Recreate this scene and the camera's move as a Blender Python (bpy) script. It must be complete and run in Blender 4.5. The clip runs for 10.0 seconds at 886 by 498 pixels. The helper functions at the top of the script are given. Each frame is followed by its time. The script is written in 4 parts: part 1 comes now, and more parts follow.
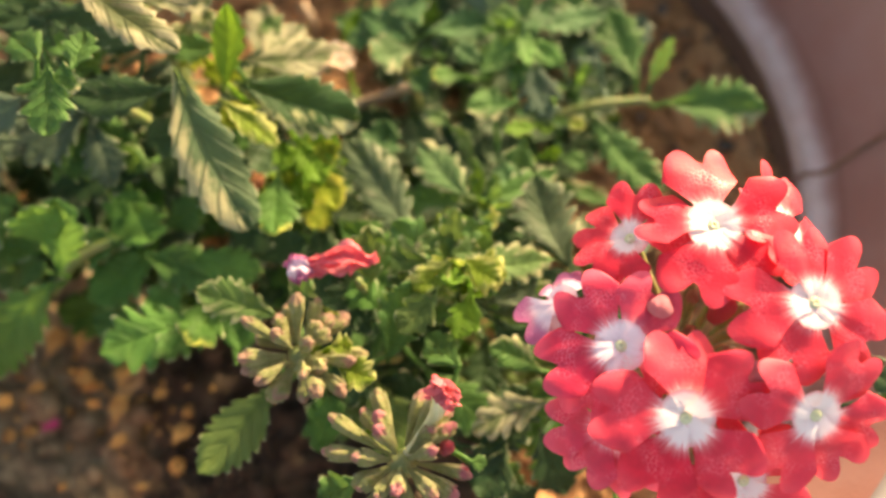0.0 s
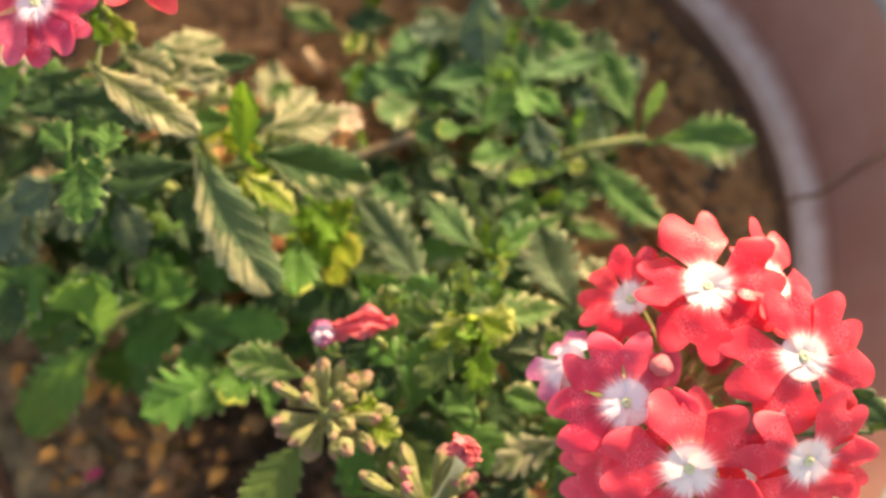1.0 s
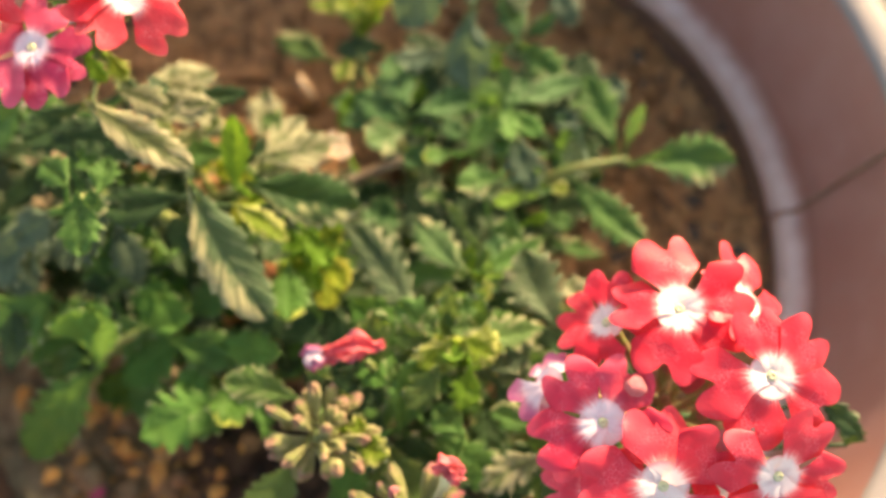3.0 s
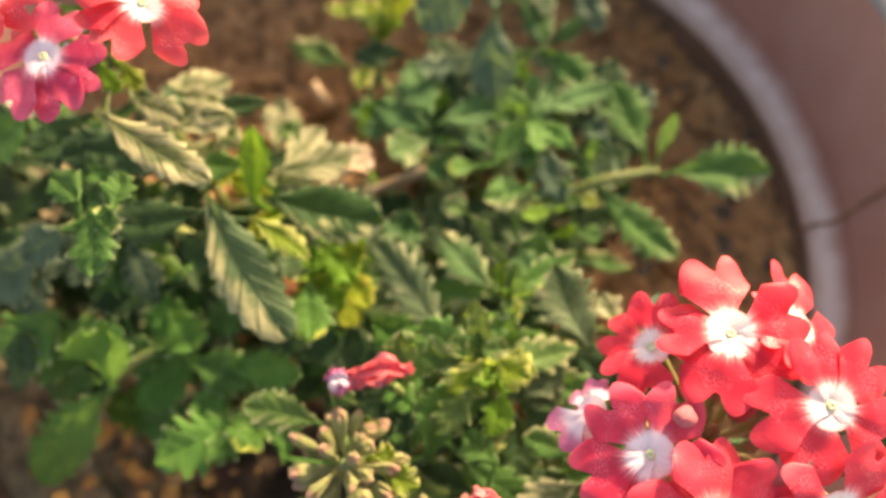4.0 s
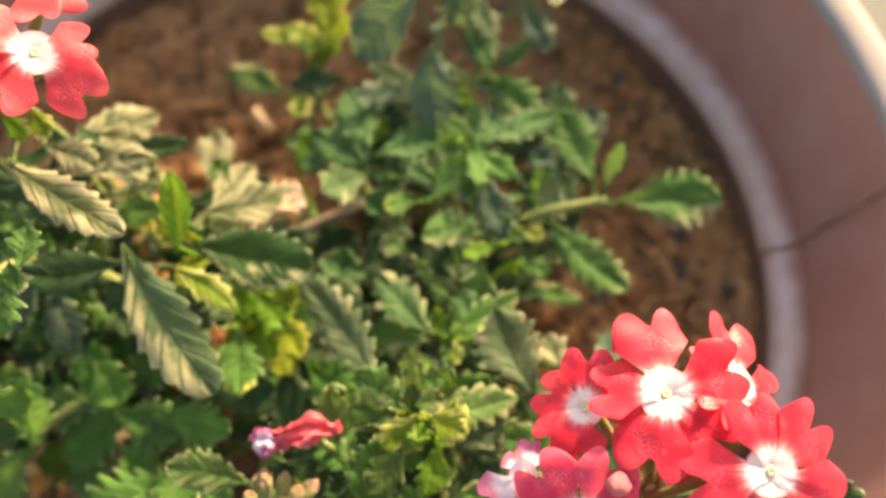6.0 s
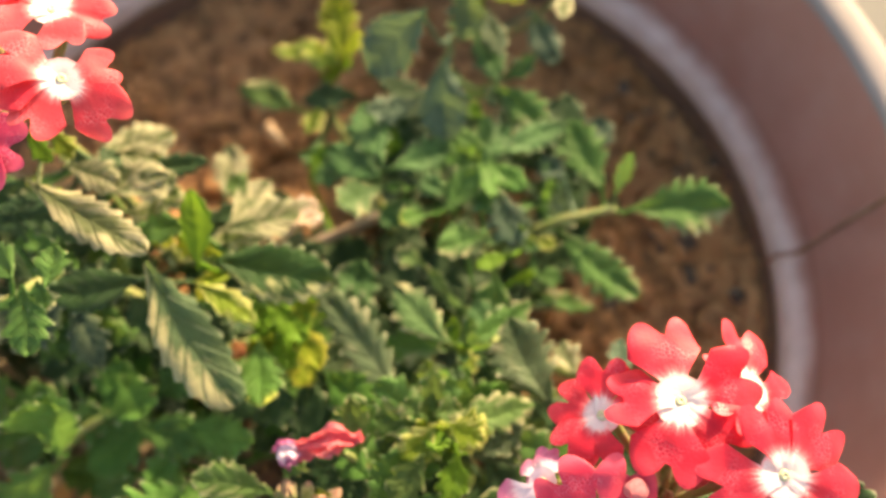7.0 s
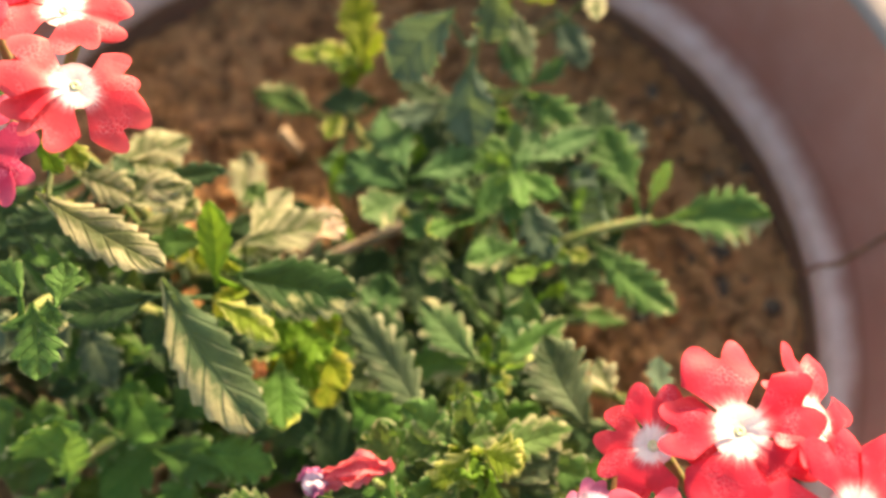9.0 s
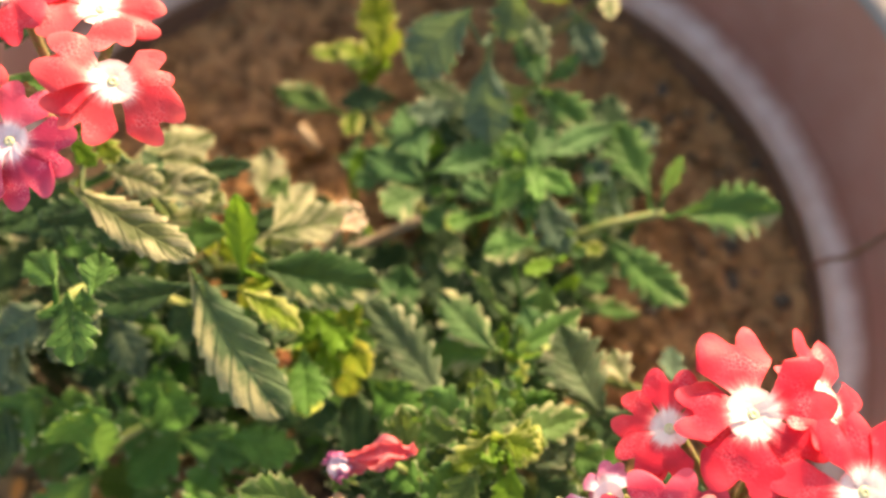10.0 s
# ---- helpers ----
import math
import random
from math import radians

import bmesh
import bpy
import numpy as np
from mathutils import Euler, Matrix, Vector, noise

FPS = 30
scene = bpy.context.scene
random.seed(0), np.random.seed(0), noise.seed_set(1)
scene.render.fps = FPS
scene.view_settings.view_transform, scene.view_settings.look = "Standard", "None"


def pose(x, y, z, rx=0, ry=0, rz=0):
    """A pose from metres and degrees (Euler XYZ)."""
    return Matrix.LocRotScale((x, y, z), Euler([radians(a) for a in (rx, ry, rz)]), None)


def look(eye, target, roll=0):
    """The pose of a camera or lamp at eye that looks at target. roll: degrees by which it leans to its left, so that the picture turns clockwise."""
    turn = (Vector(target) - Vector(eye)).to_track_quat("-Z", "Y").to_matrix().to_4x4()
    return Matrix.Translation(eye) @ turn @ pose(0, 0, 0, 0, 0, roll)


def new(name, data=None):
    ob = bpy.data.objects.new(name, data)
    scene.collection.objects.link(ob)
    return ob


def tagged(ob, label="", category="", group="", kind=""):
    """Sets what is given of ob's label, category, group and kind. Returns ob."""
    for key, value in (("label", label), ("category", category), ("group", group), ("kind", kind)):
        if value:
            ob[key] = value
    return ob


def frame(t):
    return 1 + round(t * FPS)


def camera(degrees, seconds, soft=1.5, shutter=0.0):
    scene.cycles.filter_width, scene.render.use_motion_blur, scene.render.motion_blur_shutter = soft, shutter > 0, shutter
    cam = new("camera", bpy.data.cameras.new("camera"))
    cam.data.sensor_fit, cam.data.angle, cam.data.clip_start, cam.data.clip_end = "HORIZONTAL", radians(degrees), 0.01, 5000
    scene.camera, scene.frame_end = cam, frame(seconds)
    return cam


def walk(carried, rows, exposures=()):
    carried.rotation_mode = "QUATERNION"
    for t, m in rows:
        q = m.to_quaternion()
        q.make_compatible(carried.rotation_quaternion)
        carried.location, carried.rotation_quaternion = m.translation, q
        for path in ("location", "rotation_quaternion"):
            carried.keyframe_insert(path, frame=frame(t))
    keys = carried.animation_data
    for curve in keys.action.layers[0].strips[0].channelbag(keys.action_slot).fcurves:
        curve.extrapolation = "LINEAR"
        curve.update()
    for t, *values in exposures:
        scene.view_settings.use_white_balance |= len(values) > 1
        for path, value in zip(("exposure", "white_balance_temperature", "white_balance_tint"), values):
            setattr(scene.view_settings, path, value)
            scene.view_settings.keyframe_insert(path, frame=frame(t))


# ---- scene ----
# A red verbena in a brown plastic pot, seen from close above. Places of plants are given in millimetres.
SOFT, EXPOSURE, KELVIN, TINT = 2.7, 1.65, 9150.0, 18.0
cam = camera(53.2, 10.0, soft=SOFT)
PATH = [
    (0, 0.00212, -0.00021, 0.18447, 23.040, 0.074, 0.798),
    (0.5, 0.00410, 0.00579, 0.18995, 21.965, 0.037, -0.364),
    (1, 0.00133, 0.00793, 0.19788, 21.781, 1.539, -1.734),
    (1.5, 0.00434, 0.00621, 0.20346, 22.024, 2.072, -2.250),
    (2, 0.00473, 0.00327, 0.20777, 22.186, 2.365, -2.459),
    (2.5, 0.00643, 0.00543, 0.20681, 22.101, 2.329, -2.427),
    (4, -0.00016, 0.01458, 0.19855, 22.131, 2.175, -2.555),
    (4.5, -0.00129, 0.01736, 0.19832, 22.034, 2.245, -2.473),
    (5, 0.00003, 0.02539, 0.19308, 21.593, 1.918, -3.481),
    (5.5, 0.00473, 0.02949, 0.18766, 21.427, 1.833, -4.017),
    (5.7, 0.00840, 0.02790, 0.19010, 21.360, 1.800, -3.780),
    (6.8, 0.01048, 0.02351, 0.20170, 21.640, 2.483, -4.624),
    (7, 0.00798, 0.02563, 0.19861, 21.628, 2.520, -4.646),
    (7.5, 0.00687, 0.02723, 0.19330, 21.526, 2.422, -4.506),
    (8, -0.00033, 0.02991, 0.18746, 21.570, 2.412, -4.793),
    (8.5, -0.00229, 0.03122, 0.18726, 21.436, 2.567, -4.477),
    (9, 0.00280, 0.03148, 0.19245, 21.513, 2.466, -4.671),
    (9.5, 0.00320, 0.02947, 0.19427, 21.593, 2.583, -4.575),
    (10, 0.00010, 0.02869, 0.19583, 21.617, 2.694, -4.567),
]
walk(cam, [(t, pose(x, y, z, rx, ry, rz)) for t, x, y, z, rx, ry, rz in PATH], exposures=[(0.0, EXPOSURE, KELVIN, TINT), (10.0, EXPOSURE, KELVIN, TINT)])
cam.data.dof.use_dof, cam.data.dof.focus_distance, cam.data.dof.aperture_fstop = True, 0.118, 10.5

# ---- light: hazy low sun and sky ----
SUN_AZIMUTH, SUN_HEIGHT = 36.0, 22.5      # degrees clockwise from +y, and above the horizon
world = bpy.data.worlds.new("sky")
scene.world = world
world.use_nodes = True
nt = world.node_tree
sky = nt.nodes.new("ShaderNodeTexSky")
sky.sky_type, sky.sun_disc = "NISHITA", False
sky.sun_elevation, sky.sun_rotation = radians(SUN_HEIGHT), radians(SUN_AZIMUTH)
sky.dust_density = 2.0
nt.links.new(sky.outputs["Color"], nt.nodes["Background"].inputs["Color"])
nt.nodes["Background"].inputs["Strength"].default_value = 0.136
sun = new("sun", bpy.data.lights.new("sun", "SUN"))
sun.data.energy, sun.data.angle, sun.data.color = 4.7, radians(4.0), (1.0, 0.86, 0.66)
sa, sh = radians(SUN_AZIMUTH), radians(SUN_HEIGHT)
sun.matrix_world = look((math.sin(sa) * math.cos(sh), math.cos(sa) * math.cos(sh), math.sin(sh)), (0, 0, 0))


# ---- materials ----
class Nodes:
    """A small helper round one node material."""

    def __init__(self, name):
        self.mat = bpy.data.materials.new(name)
        self.mat.use_nodes = True
        self.tree = self.mat.node_tree
        self.bsdf = self.tree.nodes["Principled BSDF"]
        self.out = self.tree.nodes["Material Output"]

    def add(self, kind, **sockets):
        n = self.tree.nodes.new(kind)
        for key, value in sockets.items():
            self.put(n.inputs[key.replace("_", " ")], value)
        return n

    def put(self, socket, value):
        if hasattr(value, "is_linked"):
            self.tree.links.new(value, socket)
        else:
            socket.default_value = value

    def maths(self, op, a, b=0.0, c=0.0):
        n = self.tree.nodes.new("ShaderNodeMath")
        n.operation = op
        for socket, value in zip(n.inputs, (a, b, c)):
            self.put(socket, value)
        return n.outputs[0]

    def step(self, value, low, high, a=0.0, b=1.0):
        n = self.tree.nodes.new("ShaderNodeMapRange")
        n.interpolation_type = "SMOOTHSTEP"
        for key, v in (("Value", value), ("From Min", low), ("From Max", high), ("To Min", a), ("To Max", b)):
            self.put(n.inputs[key], v)
        return n.outputs["Result"]

    def mix(self, fac, a, b):
        n = self.tree.nodes.new("ShaderNodeMix")
        n.data_type = "RGBA"
        self.put(n.inputs[0], fac)
        for socket, value in ((n.inputs[6], a), (n.inputs[7], b)):
            self.put(socket, value if hasattr(value, "is_linked") else (*value, 1.0))
        return n.outputs[2]

    def noise(self, scale, detail=4.0, vector=None, rough=0.55):
        n = self.add("ShaderNodeTexNoise", Scale=scale, Detail=detail, Roughness=rough)
        self.put(n.inputs["Vector"], vector or self.add("ShaderNodeTexCoord").outputs["Object"])
        return n.outputs["Fac"]

    def uv(self):
        n = self.add("ShaderNodeSeparateXYZ", Vector=self.add("ShaderNodeTexCoord").outputs["UV"])
        return n.outputs["X"], n.outputs["Y"]

    def random(self):
        return self.add("ShaderNodeObjectInfo").outputs["Random"]

    def bump(self, height, distance, strength=1.0):
        n = self.add("ShaderNodeBump", Height=height, Distance=distance, Strength=strength)
        return n.outputs["Normal"]

    def surface(self, color, rough, normal=None, spec=0.5, translucent=0.0, translucent_color=None, sheen=0.0):
        b = self.bsdf
        self.put(b.inputs["Base Color"], color if hasattr(color, "is_linked") else (*color, 1.0))
        self.put(b.inputs["Roughness"], rough)
        self.put(b.inputs["Specular IOR Level"], spec)
        self.put(b.inputs["Sheen Weight"], sheen)
        if normal:
            self.put(b.inputs["Normal"], normal)
        if translucent:
            t = self.add("ShaderNodeBsdfTranslucent")
            c = translucent_color or color
            self.put(t.inputs["Color"], c if hasattr(c, "is_linked") else (*c, 1.0))
            if normal:
                self.put(t.inputs["Normal"], normal)
            m = self.add("ShaderNodeMixShader")
            self.put(m.inputs[0], translucent)
            self.tree.links.new(b.outputs[0], m.inputs[1])
            self.tree.links.new(t.outputs[0], m.inputs[2])
            self.tree.links.new(m.outputs[0], self.out.inputs["Surface"])
        return self.mat


# variegation cream that also carries the sunlit patches of the leaves
CREAM = (0.50, 0.50, 0.27)


def leaf_material(name, green, light=None, side=0.0, start=2.0, blur=0.5, veins=0.0, tip=0.0, glow=0.42):
    """Leaf blade: green with cream, part variegation and part painted sunlight, that runs out along the side veins.
    side: -1 left, 1 right, 0 both margins.
    """
    n = Nodes(name)
    u, v = n.uv()
    s = n.maths("MULTIPLY_ADD", u, 2.0, -1.0)
    a = n.maths("ABSOLUTE", s)
    # side veins run forward from the midrib
    run = n.maths("MULTIPLY", n.maths("SUBTRACT", v, n.maths("MULTIPLY", a, 0.22)), 6.0)
    wave = n.maths("ABSOLUTE", n.maths("SUBTRACT", n.maths("FRACT", run), 0.5))
    vein = n.maths("MAXIMUM", n.step(wave, 0.37, 0.49), n.step(a, 0.09, 0.02))
    big, fine = n.noise(230.0, 3.0), n.noise(1500.0, 3.0)
    rnd = n.random()
    spot = n.add("ShaderNodeVectorMath", Vector=n.add("ShaderNodeTexCoord").outputs["Object"])
    spot.inputs[1].default_value = (3.1, 1.7, 0.4)
    patch = n.noise(240.0, 2.0, spot.outputs[0])
    # sectors between the veins, each cut off at its own reach
    sector = n.add("ShaderNodeCombineXYZ", X=n.maths("MULTIPLY", run, 1.1), Y=n.maths("MULTIPLY", s, 0.9), Z=n.maths("MULTIPLY", rnd, 40.0))
    streak = n.noise(1.0, 1.0, sector.outputs[0])
    dark = tuple(c * 0.66 for c in green)
    pale = tuple(min(1.0, c * 1.4 + 0.010) for c in green)
    base = n.mix(n.step(big, 0.3, 0.7), dark, green)
    base = n.mix(n.maths("MULTIPLY", rnd, 0.40), base, pale)
    base = n.mix(n.maths("MULTIPLY", vein, 0.35), base, pale)
    if light:
        lead = n.maths("MULTIPLY", s, side) if side else a
        lead = n.maths("ADD", lead, n.maths("MULTIPLY", n.maths("SUBTRACT", streak, 0.5), 1.8 if side else 2.2))
        lead = n.maths("ADD", lead, n.maths("MULTIPLY", n.maths("SUBTRACT", patch, 0.5), 1.2 if side else 1.8))
        lead = n.maths("ADD", lead, n.maths("MULTIPLY", n.maths("SUBTRACT", fine, 0.5), 0.6))
        if tip:
            lead = n.maths("ADD", lead, n.step(v, 0.62, 1.0, 0.0, tip))
        if veins:
            lead = n.maths("SUBTRACT", lead, n.maths("MULTIPLY", vein, veins))
        mask = n.step(lead, start - 0.1, start + blur + 0.2, 0.0, 0.92)
        base = n.mix(mask, base, n.mix(n.step(patch, 0.35, 0.65), light, tuple(c * 0.8 for c in light)))
        base = n.mix(n.maths("MULTIPLY", vein, n.step(big, 0.35, 0.6, 0.30, 0.75)), base, green)
    # pale hairy points of the teeth
    hair = n.maths("MULTIPLY", n.step(a, 0.87, 0.99), n.step(n.noise(300.0, 2.0), 0.38, 0.58, 0.12, 0.85))
    base = n.mix(hair, base, (0.60, 0.64, 0.40))
    relief = n.maths("ADD", n.maths("MULTIPLY", vein, -0.7), n.maths("MULTIPLY", fine, 0.6))
    normal = n.bump(relief, 0.00035, 1.0)
    lit = n.mix(0.30, base, (0.28, 0.42, 0.05))
    return n.surface(base, n.step(fine, 0.3, 0.7, 0.48, 0.70), normal, 0.24, glow, lit, 0.03)


GREEN, SHADE_GREEN, BLUE = (0.076, 0.205, 0.048), (0.021, 0.064, 0.019), (0.066, 0.128, 0.078)
LEAF = {
    "green": leaf_material("leaf_green", GREEN, CREAM, 0, 1.70, 0.6),
    "mid": leaf_material("leaf_mid_green", (0.080, 0.235, 0.046)),
    "deep": leaf_material("leaf_deep_green", (0.054, 0.158, 0.048), CREAM, 0, 1.75, 0.6, glow=0.34),
    # shaded copy of the leaf green: the gloom between leaves is in its colour
    "dark": leaf_material("leaf_gap_shade", SHADE_GREEN, glow=0.2),
    "dusk": leaf_material("leaf_dull_purple_green", (0.075, 0.125, 0.072), glow=0.25),
    "blue": leaf_material("leaf_blue_green", BLUE, glow=0.30),
    "olive": leaf_material("leaf_olive_green", (0.105, 0.185, 0.048), (0.40, 0.42, 0.16), 0, 1.3, 0.6),
    "blue_c": leaf_material("leaf_blue_green_cream_tip", BLUE, (0.55, 0.54, 0.34), 0, 1.6, 0.5, 0.0, 0.8),
    "bright": leaf_material("leaf_bright", (0.115, 0.270, 0.020), (0.42, 0.52, 0.08), 0, 1.4, 0.6, glow=0.48),
    "pale": leaf_material("leaf_pale", (0.090, 0.190, 0.050), CREAM, 0, 0.65, 0.5, 0.3, 0.4),
    "pale_l": leaf_material("leaf_pale_patched", (0.080, 0.180, 0.060), CREAM, 0, 0.75, 0.4, 0.2, 0.5),
    "yellow": leaf_material("leaf_yellow", (0.22, 0.30, 0.02), (0.70, 0.66, 0.10), 0, 0.5, 0.5, 0.3, 0.3, glow=0.5),
    "lime": leaf_material("leaf_lime", (0.19, 0.30, 0.03), (0.70, 0.72, 0.24), 0, 0.35, 0.6, 0.3, 0.3, glow=0.48),
    "grey": leaf_material("leaf_grey_green", (0.080, 0.132, 0.066), (0.46, 0.46, 0.29), 0, 0.85, 0.4, 0.5),
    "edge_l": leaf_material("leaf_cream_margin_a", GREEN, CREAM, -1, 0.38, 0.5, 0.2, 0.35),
    "edge_r": leaf_material("leaf_cream_margin_b", GREEN, CREAM, 1, 0.38, 0.5, 0.2, 0.35),
    "edge_b": leaf_material("leaf_cream_margin_c", GREEN, CREAM, 0, 0.95, 0.5, 0.2, 0.4),
    # sun-facing half painted cream against a shaded green half
    "half_r": leaf_material("leaf_half_sunlit_cream", (0.084, 0.155, 0.072), (0.52, 0.50, 0.27), 1, 0.10, 0.4, 0.35, 0.25),
    "half_d": leaf_material("leaf_cream_lower_margin", (0.020, 0.075, 0.016), (0.58, 0.58, 0.27), 1, 0.42, 0.3, 0.2, 0.35, glow=0.3),
    "half_t": leaf_material("leaf_cream_tip", (0.060, 0.180, 0.030), (0.62, 0.68, 0.14), 0, 1.15, 0.4, 0.2, 1.0),
    "dry": leaf_material("leaf_dry", (0.55, 0.40, 0.27), (0.70, 0.56, 0.44), 0, 0.3, 0.6, 0.3, glow=0.3),
    "cream_l": leaf_material("leaf_mostly_cream", (0.13, 0.20, 0.06), (0.50, 0.50, 0.28), 0, -0.05, 0.6, 0.6),
    "cream_v": leaf_material("leaf_cream_veined", (0.12, 0.16, 0.07), (0.50, 0.49, 0.30), 0, -0.02, 0.6, 0.8),
}


def petal_material(name, red, rim, eye, glow, reach=1.0):
    """Velvety petal with a white base that frays into streaks."""
    n = Nodes(name)
    blush = tuple(0.45 * c + 0.55 * d for c, d in zip(rim, eye))
    u, v = n.uv()
    place = n.add("ShaderNodeCombineXYZ", X=n.maths("MULTIPLY", u, 9.0), Y=n.maths("MULTIPLY", v, 1.4), Z=n.maths("MULTIPLY", n.random(), 30.0))
    streak = n.noise(1.6, 3.0, place.outputs[0])
    fine = n.noise(2600.0, 2.0)
    big = n.noise(320.0, 3.0)
    body = n.mix(n.step(big, 0.3, 0.75), red, tuple(c * 0.72 for c in red))
    body = n.mix(n.maths("MULTIPLY", n.random(), 0.3), body, rim)
    body = n.mix(n.step(v, 0.75, 1.0, 0.0, 0.35), body, rim)
    lead = n.maths("ADD", v, n.maths("MULTIPLY", n.maths("SUBTRACT", streak, 0.5), 0.22))
    body = n.mix(n.step(lead, 0.46 * reach, 0.28 * reach, 0.0, 0.45), body, blush)
    body = n.mix(n.step(lead, 0.36 * reach, 0.24 * reach), body, eye)
    # fine beads of dew, thicker in patches
    beads = n.add("ShaderNodeTexVoronoi", Scale=1900.0, Vector=n.add("ShaderNodeTexCoord").outputs["Object"])
    zone = n.step(n.noise(210.0, 2.0), 0.48, 0.64)
    web = n.add("ShaderNodeTexVoronoi", Scale=1900.0, Vector=n.add("ShaderNodeTexCoord").outputs["Object"])
    web.feature = "DISTANCE_TO_EDGE"
    film = n.maths("MULTIPLY", n.step(web.outputs["Distance"], 0.16, 0.0), n.maths("MULTIPLY", zone, n.step(fine, 0.35, 0.6, 0.10, 0.40)))
    body = n.mix(film, body, tuple(min(1.0, c + 0.22) for c in rim))
    dome = n.maths("MULTIPLY", beads.outputs["Distance"], n.maths("MULTIPLY_ADD", zone, -0.9, -0.35))
    veins = n.noise(1.0, 2.0, n.add("ShaderNodeCombineXYZ", X=n.maths("MULTIPLY", u, 26.0), Y=v).outputs[0])
    height = n.maths("ADD", n.maths("ADD", dome, n.maths("MULTIPLY", fine, 0.4)), n.maths("MULTIPLY", veins, 0.2))
    normal = n.bump(height, 0.00007, 0.7)
    return n.surface(body, n.step(zone, 0.0, 1.0, 0.55, 0.40), normal, 0.30, 0.31, n.mix(0.25, body, glow), 0.06)


WHITE = (0.88, 0.84, 0.82)
PETAL = {
    "red": petal_material("petal_scarlet", (0.86, 0.022, 0.060), (0.95, 0.100, 0.145), WHITE, (0.98, 0.22, 0.18)),
    "coral": petal_material("petal_coral", (0.88, 0.040, 0.070), (0.96, 0.18, 0.19), WHITE, (0.98, 0.26, 0.20)),
    "rose": petal_material("petal_crimson", (0.78, 0.020, 0.058), (0.91, 0.12, 0.17), WHITE, (0.94, 0.20, 0.22)),
    "pink": petal_material("petal_rose_red", (0.80, 0.030, 0.088), (0.90, 0.18, 0.26), (0.93, 0.86, 0.90), (0.92, 0.20, 0.28)),
    "magenta": petal_material("petal_magenta_rose", (0.70, 0.040, 0.125), (0.86, 0.20, 0.31), (0.90, 0.82, 0.88), (0.92, 0.24, 0.36)),
    "withered": petal_material("petal_withered", (0.74, 0.036, 0.058), (0.92, 0.34, 0.37), WHITE, (0.95, 0.30, 0.30)),
    "faded": petal_material("petal_faded", (0.52, 0.10, 0.27), (0.60, 0.16, 0.34), (0.86, 0.74, 0.80), (0.80, 0.40, 0.56), 1.95),
}


def plain(name, color, other, scale, rough, depth=0.0002, spec=0.4, translucent=0.0, bump_scale=None):
    n = Nodes(name)
    a = n.noise(scale, 5.0)
    b = n.noise(bump_scale or scale * 5, 4.0)
    c = n.mix(n.step(a, 0.32, 0.68), color, other)
    return n.surface(c, n.step(b, 0.3, 0.7, max(0.0, rough - 0.12), min(1.0, rough + 0.1)), n.bump(b, depth, 0.7), spec, translucent)


STEM = plain("stem_green", (0.15, 0.22, 0.06), (0.24, 0.26, 0.10), 300.0, 0.6, translucent=0.15)
WOOD = plain("dry_stem", (0.34, 0.24, 0.15), (0.20, 0.13, 0.08), 260.0, 0.85)
STRAW = plain("dry_straw", (0.62, 0.50, 0.36), (0.45, 0.32, 0.20), 300.0, 0.8)
GOLD_FLECK = plain("golden_fleck", (0.72, 0.46, 0.16), (0.56, 0.31, 0.10), 250.0, 0.8, translucent=0.2)
THROAT = plain("throat_green", (0.66, 0.68, 0.38), (0.74, 0.74, 0.50), 600.0, 0.6, translucent=0.2)
TUBE = plain("floret_tube", (0.20, 0.23, 0.07), (0.30, 0.20, 0.12), 500.0, 0.6, translucent=0.2)
WOODY = plain("woody_stem", (0.38, 0.29, 0.20), (0.27, 0.19, 0.12), 300.0, 0.8)
RUST = plain("rusty_calyx", (0.50, 0.20, 0.06), (0.34, 0.12, 0.05), 500.0, 0.8, translucent=0.2)
DEBRIS = plain("rotted_leaf", (0.085, 0.066, 0.048), (0.150, 0.110, 0.075), 400.0, 0.85)
MAGENTA = plain("fallen_petal", (0.50, 0.04, 0.16), (0.62, 0.10, 0.24), 400.0, 0.6, translucent=0.2)


def bud_material(name, tip, start=0.70):
    n = Nodes(name)
    u, v = n.uv()
    a = n.noise(500.0, 3.0)
    green = n.mix(n.step(a, 0.3, 0.7), (0.29, 0.35, 0.085), (0.50, 0.49, 0.19))
    ridge = n.maths("ABSOLUTE", n.maths("SUBTRACT", n.maths("FRACT", n.maths("MULTIPLY", u, 5.0)), 0.5))
    green = n.mix(n.step(ridge, 0.3, 0.5, 0.0, 0.4), green, (0.16, 0.20, 0.05))
    lead = n.maths("ADD", n.maths("ADD", v, n.maths("MULTIPLY", n.maths("SUBTRACT", a, 0.5), 0.7)), n.maths("MULTIPLY", n.random(), -0.18))
    c = n.mix(n.step(lead, start, start + 0.2), green, tip)
    fleck = n.noise(1500.0, 3.0)
    c = n.mix(n.step(fleck, 0.52, 0.66, 0.0, 0.45), c, (0.46, 0.32, 0.17) if start > 0 else tuple(x * 0.7 for x in tip))
    return n.surface(c, 0.65, n.bump(n.noise(2000.0, 5.0, rough=0.7), 0.0011, 1.0), 0.25, 0.30, c, 0.30)


BUD = {
    "brown": bud_material("bud_brown_tip", (0.52, 0.29, 0.19), 0.74),
    "pink": bud_material("bud_pink_tip", (0.64, 0.19, 0.22), 0.76),
    "rose": bud_material("bud_pale_rose", (0.82, 0.24, 0.28), -0.6),
    "red": bud_material("bud_red_tip", (0.72, 0.075, 0.105), -0.6),
}


